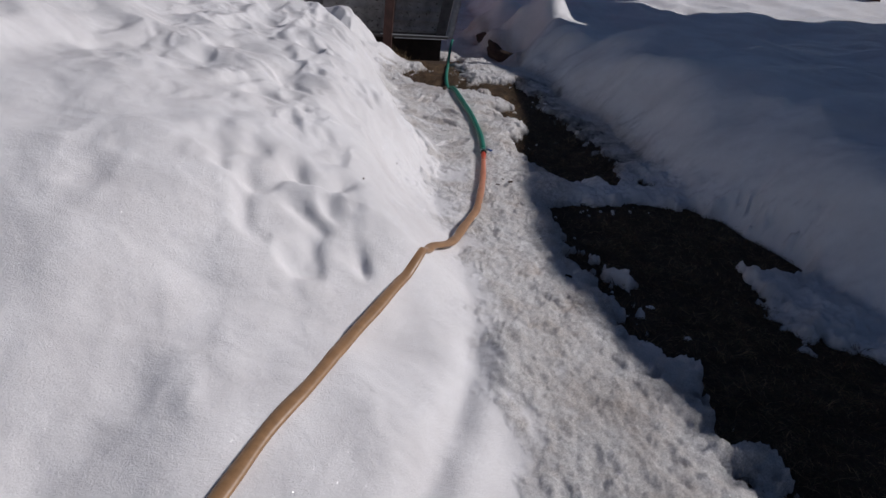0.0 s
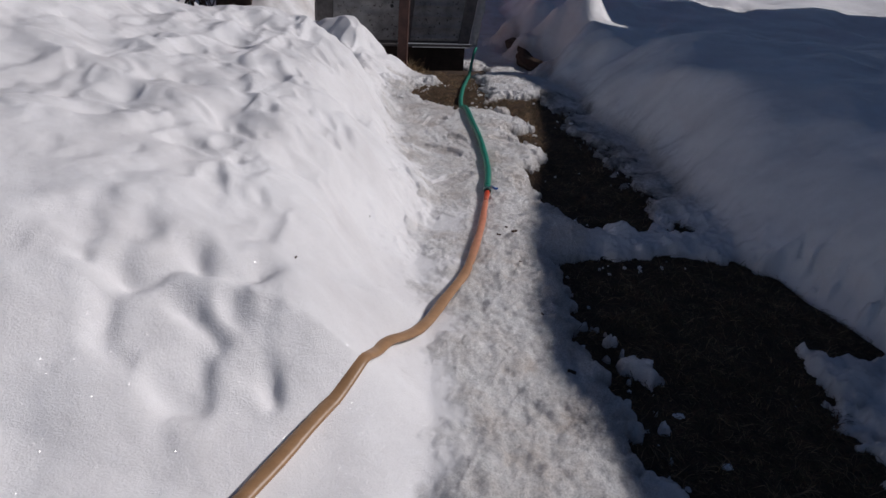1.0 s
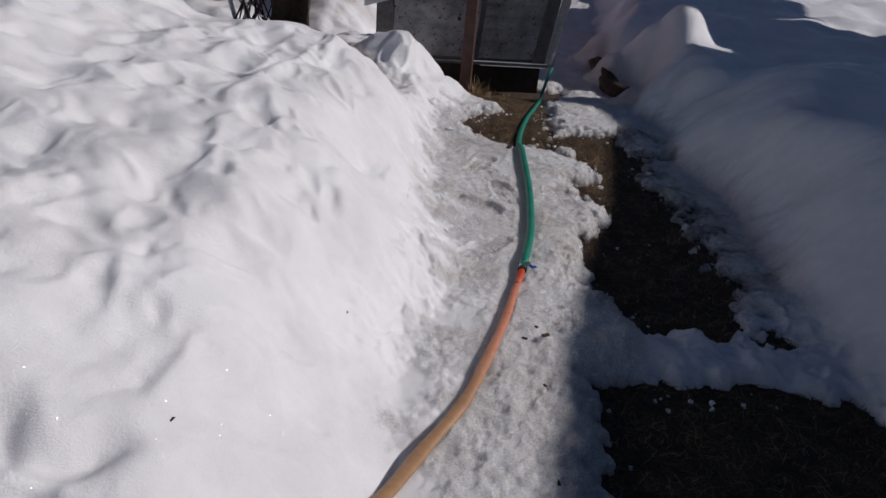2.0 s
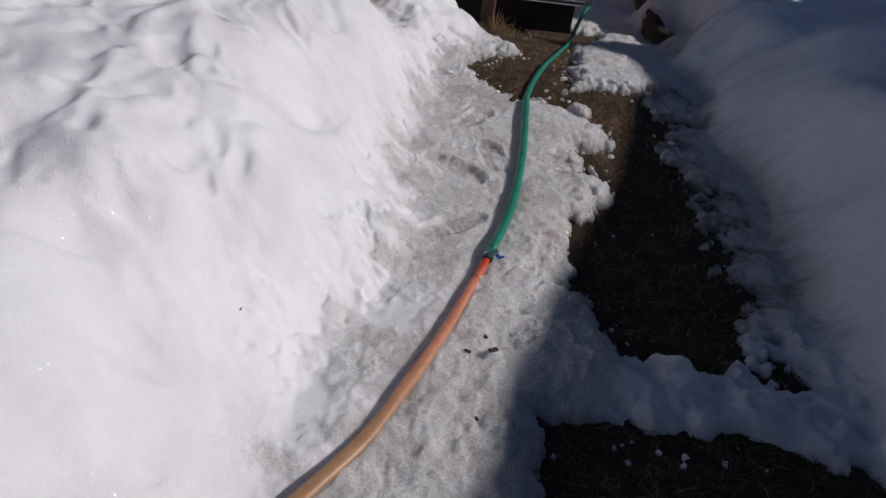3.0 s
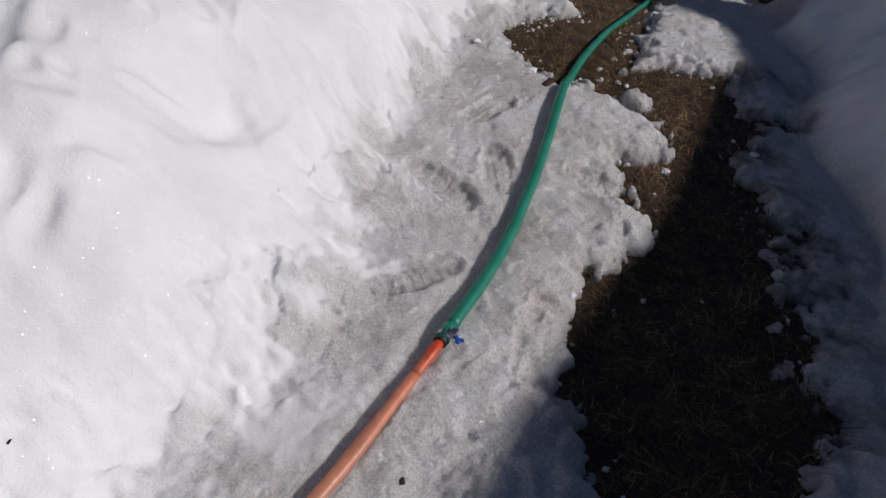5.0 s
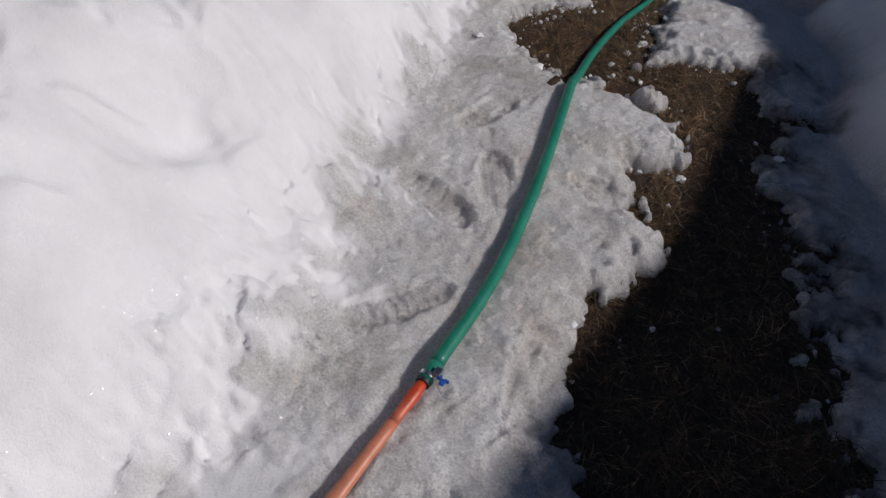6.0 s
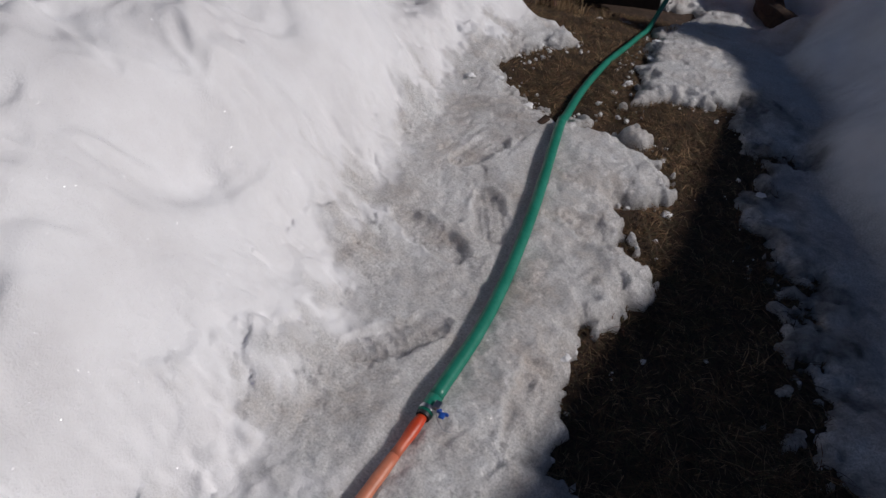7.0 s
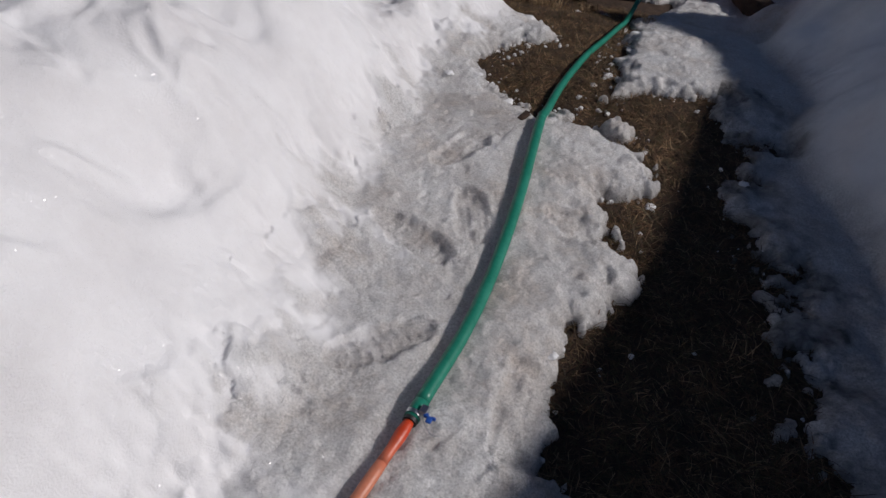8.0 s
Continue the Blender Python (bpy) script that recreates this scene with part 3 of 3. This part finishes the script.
def metal_sheet(x0, x1, z0, z1, ribs):
    """A dented sheet of metal cladding with shallow horizontal ribs, standing in front of y = 0."""
    bm = bmesh.new()
    nx, nz = 24, 70
    rows = []
    for k in range(nz + 1):
        z = z0 + (z1 - z0) * k / nz
        row = []
        for i in range(nx + 1):
            x = x0 + (x1 - x0) * i / nx
            dent = 0.012 * noise.noise(Vector((x * 5, z * 7, 3.1))) + 0.006 * noise.noise(Vector((x * 14, z * 22, 9.0)))
            rib = ribs * (0.5 + 0.5 * math.sin(z * 62)) ** 4
            row.append(bm.verts.new((x, -0.012 - dent - rib, z)))
        rows.append(row)
    for a, b in zip(rows, rows[1:]):
        for i in range(nx):
            bm.faces.new((a[i], a[i + 1], b[i + 1], b[i])).smooth = True
    return bm


def dented_metal():
    """Dull white enamelled metal with dark spots and rust."""
    m, n, l, b = material("dented_metal")
    tc = n.new("ShaderNodeTexCoord").outputs["Object"]
    base = ramp_node(n, l, noise_node(n, l, 5.0, 6, tc, 0.65).outputs[0], [(0.32, (0.13, 0.12, 0.125)), (0.6, (0.3, 0.295, 0.295))])
    spots = ramp_node(n, l, noise_node(n, l, 38.0, 2, tc).outputs[0], [(0.63, (1, 1, 1)), (0.7, (0.1, 0.08, 0.06))])
    mix = n.new("ShaderNodeMix")
    mix.data_type, mix.blend_type = "RGBA", "MULTIPLY"
    mix.inputs[0].default_value = 1.0
    l.new(base.outputs[0], mix.inputs[6])
    l.new(spots.outputs[0], mix.inputs[7])
    l.new(mix.outputs[2], b.inputs["Base Color"])
    b.inputs["Roughness"].default_value, b.inputs["Metallic"].default_value = 0.45, 0.2
    return m


DENTED = dented_metal()
# near-black tone puts the deep shade under the box into the colour
GAP_BLACK = plain("gap_black", (0.012, 0.009, 0.008), (0.035, 0.024, 0.02), 14, 0.85)
shed = new("storage_box")
shed.matrix_world = pose(0.2, 7.78, -0.15, 0, 0, 17)
tagged(shed, "weathered wooden storage box clad in dented white metal", "storage box")

def flared(name, bm, mat, parent, label=""):
    """A part of the box, which flares outwards to its right as it rises."""
    for v in bm.verts:
        v.co.x += 0.13 * max(v.co.z - 0.15, 0) * (v.co.x + 1.5) / 1.5
    return part(name, bm, mat, parent, label)


flared("body", box(bmesh.new(), (-1.5, 0.0, 0.16), (-0.03, 0.38, 1.05), 0.01), STILE, shed)
flared("metal_panel", metal_sheet(-1.36, -0.66, 0.2, 1.04, 0.0), DENTED, shed, "dull white metal panel with dark spots")
flared("metal_panel", metal_sheet(-0.62, -0.13, 0.2, 1.04, 0.016), DENTED, shed, "dented metal panel with horizontal ribs")
for x0, x1 in ((-1.5, -1.37), (-0.14, -0.03)):
    flared("stile", box(bmesh.new(), (x0, -0.04, 0.16), (x1, -0.002, 1.05), 0.006), STILE, shed, "grey weathered corner board")
rail = flared("bottom_rail", box(bmesh.new(), (-1.5, -0.05, 0.15), (0.0, 0.0, 0.175), 0.004), STILE, shed)
flared("frost_line", box(bmesh.new(), (-0.75, -0.055, 0.176), (0.0, -0.015, 0.182), 0.002), FROST, rail, "thin line of frost")
flared("frost_line", box(bmesh.new(), (-0.6, -0.062, 0.146), (-0.01, -0.051, 0.152), 0.002), FROST, rail, "thin line of frost")
# block painted almost black in place of the shaded gap
flared("gap_shade", box(bmesh.new(), (-1.47, 0.05, -0.4), (-0.04, 0.35, 0.15)), GAP_BLACK, shed, "near-black block standing in for the shaded gap under the box")
cap = bmesh.new()
bmesh.ops.create_cone(cap, cap_ends=True, segments=14, radius1=0.017, radius2=0.014, depth=0.03, matrix=Matrix.Translation((-0.83, -0.03, 0.52)) @ Matrix.Rotation(radians(90), 4, "X"))
flared("knob", cap, RUBBER, shed, "small round black knob")
strip = bmesh.new()
rows = []
for k in range(40):
    z = 0.16 + 0.88 * k / 39
    edge_x = 0.05 + 0.02 * noise.noise(Vector((0, 0, z * 9))) + 0.015 * noise.noise(Vector((4, 0, z * 31)))
    rows.append([strip.verts.new((-0.028 + (edge_x + 0.028) * i / 6, -0.045 + 0.012 * noise.noise(Vector((i * 0.9, 1, z * 16))), z)) for i in range(7)])
for a, b in zip(rows, rows[1:]):
    for i in range(6):
        strip.faces.new((a[i], a[i + 1], b[i + 1], b[i])).smooth = True
bmesh.ops.solidify(strip, geom=strip.faces[:], thickness=0.003)
flared("plastic_strip", strip, PLASTIC, shed, "ragged strip of clear plastic film")
flap = box(bmesh.new(), (-1.6, -0.06, 0.6), (-1.36, -0.045, 0.72), 0.006)
for v in flap.verts:
    v.co.z += 0.3 * (v.co.x + 1.48) + 0.02 * math.sin(40 * v.co.x)
    v.co.z -= 0.35 * max(0, -1.5 - v.co.x) * (1 if v.co.z > 0.62 else -1)
flared("torn_flap", flap, FROST, shed, "torn pale flap of sheeting")
flared("lid", box(bmesh.new(), (-1.53, -0.05, 1.05), (0.0, 0.4, 1.09), 0.01), STILE, shed)

RED_WOOD = plain("red_brown_wood", (0.04, 0.017, 0.013), (0.1, 0.042, 0.032), 18, 0.65)
post = part("post", box(bmesh.new(), (-0.455, 7.14, -0.3), (-0.365, 7.22, 1.3), 0.008), RED_WOOD)
tagged(post, "reddish brown square wooden post before the storage box", "post")


# ---- log under the bank ----
def bark_log(points, r, seed):
    """A knobbly log along a bent line, thinner at both ends."""
    line = spline(points, 0.07)
    bm = bmesh.new()
    rings = []
    last = len(line) - 1
    for k, c in enumerate(line):
        d = Vector(line[min(k + 1, last)] - line[max(k - 1, 0)]).normalized()
        side = d.cross(Vector((0.1, 0, 1))).normalized()
        up = side.cross(d)
        f = 1 - 0.35 * max(0, abs(2 * k / last - 1) - 0.8) / 0.2
        rings.append([bm.verts.new(Vector(c) + (side * math.cos(t) + up * math.sin(t)) * r * f * (1 + 0.5 * noise.noise(Vector((math.cos(t) * 2.2, math.sin(t) * 2.2, k * 0.35 + seed)))
                     + 0.12 * noise.noise(Vector((math.cos(t) * 9, math.sin(t) * 9, k + seed))))) for t in (math.tau * j / 22 for j in range(22))])
    for p, q in zip(rings, rings[1:]):
        for j in range(22):
            bm.faces.new((p[j], p[(j + 1) % 22], q[(j + 1) % 22], q[j])).smooth = True
    bm.faces.new(rings[0])
    bm.faces.new(rings[-1][::-1])
    bmesh.ops.recalc_face_normals(bm, faces=bm.faces)
    return bm


BARK = plain("bark", (0.02, 0.012, 0.008), (0.085, 0.048, 0.03), 22, 0.9, 0, 0.9, 0.015)
log = part("log", bark_log([(0.66, 8.75, -0.12), (0.72, 8.3, -0.14), (0.83, 7.92, -0.17), (1.02, 7.68, -0.16), (1.25, 7.6, -0.12)], 0.085, 2.0), BARK)
tagged(log, "dark brown log half buried under the snow bank", "log")

# ---- fence, red building and clutter behind the left bank ----
BOARD = plain("fence_board", (0.2, 0.15, 0.11), (0.36, 0.29, 0.23), 12, 0.85)
RED_PAINT = plain("red_paint", (0.2, 0.02, 0.014), (0.32, 0.04, 0.025), 8, 0.6)
ORANGE_PAINT = plain("orange_paint", (0.5, 0.08, 0.02), (0.62, 0.12, 0.04), 8, 0.5)
WHITE_PAINT = plain("white_paint", (0.6, 0.6, 0.6), (0.8, 0.8, 0.8), 8, 0.6)
fence = new("fence")
fence.matrix_world = pose(-5.35, 7.0, 0.0, 0, 0, 20)
tagged(fence, "weathered board fence with narrow gaps", "fence")
slat_mesh = None
for k in range(11):
    if slat_mesh is None:
        first = part("slat", box(bmesh.new(), (0, 0, -0.1), (0.115, 0.022, 1.6), 0.004), BOARD, fence)
        slat_mesh = first.data
        slat = first
    else:
        slat = new("slat", slat_mesh)
        slat.parent = fence
    slat.matrix_local = pose(0.16 * k, 0, 0.02 * random.uniform(-1, 1), 0, random.uniform(-0.8, 0.8), 0)
for z in (0.35, 1.3):
    part("rail", box(bmesh.new(), (-0.1, 0.026, z), (1.9, 0.07, z + 0.09), 0.004), WOOD_DARK, fence)

# a single dark sheet behind the slats fills their gaps
part("backing", box(bmesh.new(), (-0.1, 0.075, -0.1), (1.9, 0.095, 1.55), 0.004), WOOD_DARK, fence, "dark sheet behind the slat gaps")

barn = new("red_building")
barn.matrix_world = pose(-2.65, 8.6, -0.1, 0, 0, 0)
tagged(barn, "red painted wooden building with white trim", "building")
part("wall", box(bmesh.new(), (-5.2, 0, 0), (0, 3, 2.8), 0.01), RED_PAINT, barn)
part("roof", box(bmesh.new(), (-5.4, -0.3, 2.8), (0.2, 3.3, 2.95), 0.02), WOOD_DARK, barn)
part("corner_board", box(bmesh.new(), (-1.46, -0.04, 0), (-1.33, -0.002, 2.8), 0.006), STILE, barn, "grey board")
for x in (-1.3, -1.16, 0.0):
    part("trim", box(bmesh.new(), (x - 0.03, -0.03, 0), (x + 0.02, -0.002, 2.75), 0.005), WHITE_PAINT, barn, "narrow white trim board")
part("door_panel", box(bmesh.new(), (-1.13, -0.025, 0.05), (-0.96, -0.002, 2.1), 0.008), ORANGE_PAINT, barn, "bright orange red panel")

for k, (x, lean) in enumerate(((-2.75, -14), (-2.6, -18))):
    pole = bmesh.new()
    bmesh.ops.create_cone(pole, cap_ends=True, segments=12, radius1=0.02, radius2=0.018, depth=1.9, matrix=Matrix.Translation((0, 0, 0.95)))
    ob = part("pole", pole, WHITE_PAINT)
    ob.matrix_world = pose(x + 0.2, 7.5, -0.05, 0, lean, 0)
    tagged(ob, "thin white pole leaning behind the snow bank", "pole", "leaning poles")

pipe = bmesh.new()
bmesh.ops.create_cone(pipe, cap_ends=True, segments=20, radius1=0.06, radius2=0.055, depth=0.3, matrix=Matrix.Rotation(radians(80), 4, "X"))
bmesh.ops.bevel(pipe, geom=pipe.edges[:], offset=0.008, segments=1, affect="EDGES")
pipe = part("drain_pipe", pipe, RUBBER)
pipe.matrix_world = pose(-2.94, 7.5, 0.46, 0, 0, 35)
tagged(pipe, "short black plastic pipe lying on the snow", "pipe")
stump = part("stump", bark_log([(-2.1, 7.6, -0.1), (-2.1, 7.56, 0.35), (-2.08, 7.5, 0.85)], 0.16, 7.0), BARK)
tagged(stump, "brown tree stump beside the snow pile", "stump")
brush = new("brush_pile")
tagged(brush, "tangle of bare brown twigs on the snow", "brush")
for k in range(22):
    a = random.uniform(0, math.tau)
    x, y = -2.42 + random.uniform(-0.15, 0.15), 7.5 + random.uniform(-0.15, 0.15)
    p = [(x + 0.35 * t * math.cos(a) + random.uniform(-0.04, 0.04), y + 0.3 * t * math.sin(a), 0.25 + 0.35 * math.sin(1.4 * t + 0.2) + random.uniform(-0.03, 0.03)) for t in (-1, -0.4, 0.2, 0.8)]
    part("twig", tube(spline(p, 0.06), 0.006, 0.006, 6), BARK, brush)

# ---- unseen house, added so that its snowy eave shades the path ----
house = new("house")
house.matrix_world = pose(8.5, 0, 0)
tagged(house, "unseen house with a snowy eave, added to cast the shade", "house")
# crest heights set from the shadow edge; the notch lets sun onto the bank
SHADE_EAVE = [(-14, 5.4), (2.94, 5.5), (3.61, 5.71), (4.1, 5.89), (4.86, 6.08), (5.58, 6.09), (6.17, 6.06), (6.56, 5.985), (7.23, 5.915), (8.32, 5.89), (8.83, 5.92), (9.3, 6.08), (9.7, 6.35), (9.9, 6.3), (9.95, 5.42), (10.46, 5.36), (10.52, 6.3), (11.4, 6.35)]
part("wall", box(bmesh.new(), (0.3, -13, -0.3), (7, 11.2, 5.2), 0.0), HOUSE_WALL, house)
part("roof", box(bmesh.new(), (0, -13.5, 5.2), (7.3, 11.4, 5.35), 0.01), WOOD_DARK, house)
# beam and post added out of view to shade the far snow
part("shade_beam", box(bmesh.new(), (0.0, 11.4, 4.72), (0.3, 14.6, 6.3), 0.01), WOOD_DARK, house, "unseen deep board added to shade the far snow")
part("shade_beam_post", box(bmesh.new(), (0.05, 14.3, -0.3), (0.25, 14.5, 4.72), 0.01), WOOD_DARK, house)
drift = bmesh.new()
rows = []
for k in range(400):
    y = -13.5 + 24.9 * k / 399
    top = float(np.interp(y, [a for a, _ in SHADE_EAVE], [b for _, b in SHADE_EAVE])) + 0.02 * noise.noise(Vector((0, y * 3, 0)))
    rows.append([drift.verts.new(v) for v in ((0.02, y, 5.35), (0.0, y, top - 0.05), (0.06, y, top), (3.5, y, top - 0.02), (7.2, y, top - 0.1), (7.2, y, 5.35))])
for a, b in zip(rows, rows[1:]):
    for i in range(5):
        drift.faces.new((a[i], a[i + 1], b[i + 1], b[i]))
drift.faces.new(rows[0])
drift.faces.new(rows[-1][::-1])
bmesh.ops.recalc_face_normals(drift, faces=drift.faces)
part("shade_roof_snow", drift, FROST, house, "unseen roof snow, its crest shaped to cut the shadow edge")


# ---- grass, clods of snow ----
def grass_material():
    m, n, l, b = material("dry_grass")
    geo = n.new("ShaderNodeNewGeometry")
    r = ramp_node(n, l, geo.outputs["Random Per Island"], [(0.0, (0.026, 0.014, 0.008)), (0.25, (0.115, 0.057, 0.03)), (0.5, (0.21, 0.115, 0.056)), (0.66, (0.085, 0.072, 0.026)), (0.85, (0.115, 0.088, 0.04)), (0.96, (0.44, 0.29, 0.16))])
    clump = ramp_node(n, l, noise_node(n, l, 11.0, 4, None, 0.65).outputs[0], [(0.36, (0.4, 0.4, 0.4)), (0.6, (1.0, 0.97, 0.94))])
    mix = n.new("ShaderNodeMix")
    mix.data_type, mix.blend_type = "RGBA", "MULTIPLY"
    mix.inputs[0].default_value = 1.0
    l.new(r.outputs[0], mix.inputs[6])
    l.new(clump.outputs[0], mix.inputs[7])
    l.new(mix.outputs[2], b.inputs["Base Color"])
    b.inputs["Roughness"].default_value = 0.75
    return m


def grass(count):
    """Short matted blades on the bare ground, each a bent two-piece strip."""
    rng = np.random.default_rng(5)
    x, y = rng.uniform(-1.0, 2.2, count * 8), rng.uniform(0.9, 7.6, count * 8)
    thin = 0.5 + 0.5 * rough(x, y, 0.25, 2, 61)
    keep = (bare_depth(x, y) > -0.015) & (rng.uniform(0, 1, len(x)) < 0.35 + 0.65 * thin)
    x, y = x[keep][:count], y[keep][:count]
    n = len(x)
    a = rng.uniform(0, math.tau, n)
    length, wide = rng.uniform(0.015, 0.055, n) * (0.7 + 0.9 * ease(-0.2, 0.6, rough(x, y, 0.09, 2, 63))), rng.uniform(0.0007, 0.0019, n)
    lift = rng.uniform(-0.1, 0.55, n) ** 2 + 0.05 + 0.45 * ease(0.0, 0.8, rough(x, y, 0.08, 2, 62)) * rng.uniform(0, 1, n)
    z = ground_height(x, y) + 0.001
    ca, sa = np.cos(a), np.sin(a)
    bend = rng.uniform(-0.5, 0.5, n)
    co = np.zeros((n, 6, 3))
    for k, (f, up) in enumerate(((0, 0.0), (0.55, 0.8), (1.0, 0.75))):
        cx, cy = x + ca * f * length - sa * bend * f * f * length, y + sa * f * length + ca * bend * f * f * length
        w = wide * (1 - 0.6 * f)
        for side, sgn in ((0, 1), (1, -1)):
            co[:, 2 * k + side] = np.stack([cx - sa * w * sgn, cy + ca * w * sgn, z + up * lift * length + 0.002 * f], -1)
    base = (np.arange(n) * 6)[:, None]
    faces = np.concatenate([base + [0, 1, 3, 2], base + [2, 3, 5, 4]], 1).reshape(-1, 4)
    me = bpy.data.meshes.new("grass")
    me.from_pydata(co.reshape(-1, 3).tolist(), [], faces.tolist())
    me.materials.append(grass_material())
    return new("grass", me)


tagged(grass(90000), "short matted dry brown grass", "grass", kind="stuff")


def clod(r, seed):
    bm = bmesh.new()
    bmesh.ops.create_icosphere(bm, subdivisions=3, radius=r)
    for v in bm.verts:
        v.co *= 1 + 0.6 * noise.noise(v.co / r * 1.3 + Vector((seed, 0, 0))) + 0.3 * noise.noise(v.co / r * 3.2 + Vector((0, seed, 0)))
        v.co.z *= 0.5
    for f in bm.faces:
        f.smooth = True
    return bm


CLOD = plain("clod_snow", (0.7, 0.69, 0.69), (0.86, 0.86, 0.87), 40, 0.55, 0, 0.6, 0.006)
spots = [(0.04, 5.62, 0.03), (-0.02, 5.6, 0.02), (0.3, 6.0, 0.022), (0.33, 6.15, 0.03), (0.31, 6.3, 0.02), (0.36, 6.5, 0.03), (0.33, 6.75, 0.03), (0.4, 6.9, 0.028),
         (0.3, 5.75, 0.014), (0.71, 5.19, 0.025), (-0.19, 5.85, 0.03), (-0.13, 5.72, 0.02),
         (-0.24, 5.66, 0.025), (-0.05, 6.5, 0.03), (-0.2, 6.66, 0.04), (0.05, 7.35, 0.03), (-0.1, 7.25, 0.028), (0.12, 7.42, 0.022), (0.98, 5.45, 0.02), (1.02, 5.3, 0.018),
         (1.05, 2.5, 0.02), (0.98, 2.7, 0.018), (1.15, 2.3, 0.02), (0.62, 4.38, 0.018), (0.95, 4.6, 0.008), (1.0, 5.0, 0.008)]
shapes = []
for k in range(5):
    me = bpy.data.meshes.new("snow_clod")
    bm = clod(1.0, 3.7 * k)
    bm.to_mesh(me)
    bm.free()
    me.materials.append(CLOD)
    shapes.append(me)
for k, (x, y, size) in enumerate(spots):
    r = 0.7 * size
    ob = new("snow_clod", shapes[k % 5])
    ob.matrix_world = pose(x, y, height_at(x, y) + 0.25 * r, 0, 0, 77 * k) @ Matrix.Diagonal((r, r * 1.25, r * (0.35 if r > 0.035 else 0.7), 1))
    tagged(ob, "small lump of melting snow", "snow lump", "scattered snow lumps")

# fine crumbs of ice where the snow has thawed away
rng = np.random.default_rng(11)
cx, cy = rng.uniform(-0.3, 1.5, 9000), rng.uniform(1.2, 7.3, 9000)
edge_of = bare_depth(cx, cy)
near = (edge_of > -0.01) & (edge_of < 0.09) & (rng.uniform(0, 1, 9000) < 0.2 + 0.5 * (cy > 5.5) * (cx < 0.7))
cx, cy = cx[near][:300], cy[near][:300]
crumbs = bmesh.new()
for x, y in zip(cx.tolist(), cy.tolist()):
    r = 0.003 + 0.009 * random.random() ** 2
    made = bmesh.ops.create_icosphere(crumbs, subdivisions=1, radius=r, matrix=pose(x, y, height_at(x, y) + 0.3 * r, 40 * random.random(), 40 * random.random(), 360 * random.random()))
    for v in made["verts"]:
        v.co += Vector((random.uniform(-1, 1), random.uniform(-1, 1), random.uniform(-0.6, 0.6))) * r * 0.35
tagged(part("ice_crumbs", crumbs, CLOD), "scattered crumbs of ice on the thawed grass", "ice crumbs", kind="stuff")


# ---- dry tufts, stones, bark chips ----
def tuft(count, spread, tall, seed):
    """A clump of dry upright blades, each a bent strip."""
    rng = random.Random(seed)
    bm = bmesh.new()
    for _ in range(count):
        a, r = rng.uniform(0, math.tau), spread * rng.random() ** 0.7
        base = Vector((r * math.cos(a), r * math.sin(a), 0))
        lean, h = Vector((math.cos(a), math.sin(a), 0)) * rng.uniform(0.1, 0.7), tall * rng.uniform(0.5, 1.0)
        b = rng.uniform(0, math.tau)
        side = Vector((math.cos(b), math.sin(b), 0)) * 0.0016
        last = None
        for f, w in ((0, 1.0), (0.5, 0.8), (1.0, 0.2)):
            c = base + lean * h * f * f + Vector((0, 0, h * (f - 0.25 * f * f)))
            pair = (bm.verts.new(c - side * w), bm.verts.new(c + side * w))
            if last:
                bm.faces.new((last[0], last[1], pair[1], pair[0]))
            last = pair
    return bm


DRY = plain("dry_tuft", (0.3, 0.19, 0.1), (0.52, 0.38, 0.22), 60, 0.8)
for k, (x, y, spread, tall) in enumerate(((-0.33, 7.14, 0.05, 0.2), (-0.27, 7.16, 0.045, 0.16), (-0.2, 7.2, 0.05, 0.11), (-0.42, 7.08, 0.04, 0.1), (-0.05, 7.3, 0.05, 0.07), (0.33, 7.1, 0.04, 0.06))):
    ob = part("grass_tuft", tuft(40, spread, tall, k), DRY)
    ob.location = (x, y, max(height_at(x, y) - 0.004, -0.2))
    tagged(ob, "tuft of dry straw coloured grass", "grass tuft", "dry tufts by the post")

STONE = plain("pink_stone", (0.2, 0.12, 0.1), (0.38, 0.26, 0.23), 30, 0.85)
for k, (x, y, r) in enumerate(((-0.5, 7.15, 0.05), (-0.58, 7.2, 0.03), (0.02, 7.38, 0.03))):
    ob = part("stone", clod(r, 11.0 + k), STONE)
    ob.location = (x, y, height_at(x, y) + 0.3 * r)
    tagged(ob, "small pinkish brown stone by the post", "stone", "stones by the post")

for k, (x, y, r) in enumerate(((0.49, 3.66, 0.012), (0.53, 3.6, 0.015), (0.46, 3.58, 0.01), (0.62, 2.95, 0.012), (0.55, 3.35, 0.008), (0.7, 2.6, 0.014), (0.36, 3.42, 0.008), (-0.2, 2.5, 0.006), (-0.1, 3.3, 0.005), (0.165, 5.44, 0.026))):
    bm = box(bmesh.new(), (-r, -0.45 * r, -0.2 * r), (r, 0.45 * r, 0.25 * r), 0.12 * r)
    for v in bm.verts:
        v.co += Vector((random.uniform(-1, 1), random.uniform(-1, 1), random.uniform(-1, 1))) * 0.14 * r
    ob = part("bark_chip", bm, BARK)
    ob.matrix_world = pose(x, y, height_at(x, y) + 0.15 * r, random.uniform(-15, 15), random.uniform(-15, 15), random.uniform(0, 360))
    tagged(ob, "dark chip of bark frozen into the snow", "bark chip", "bark chips on the path")
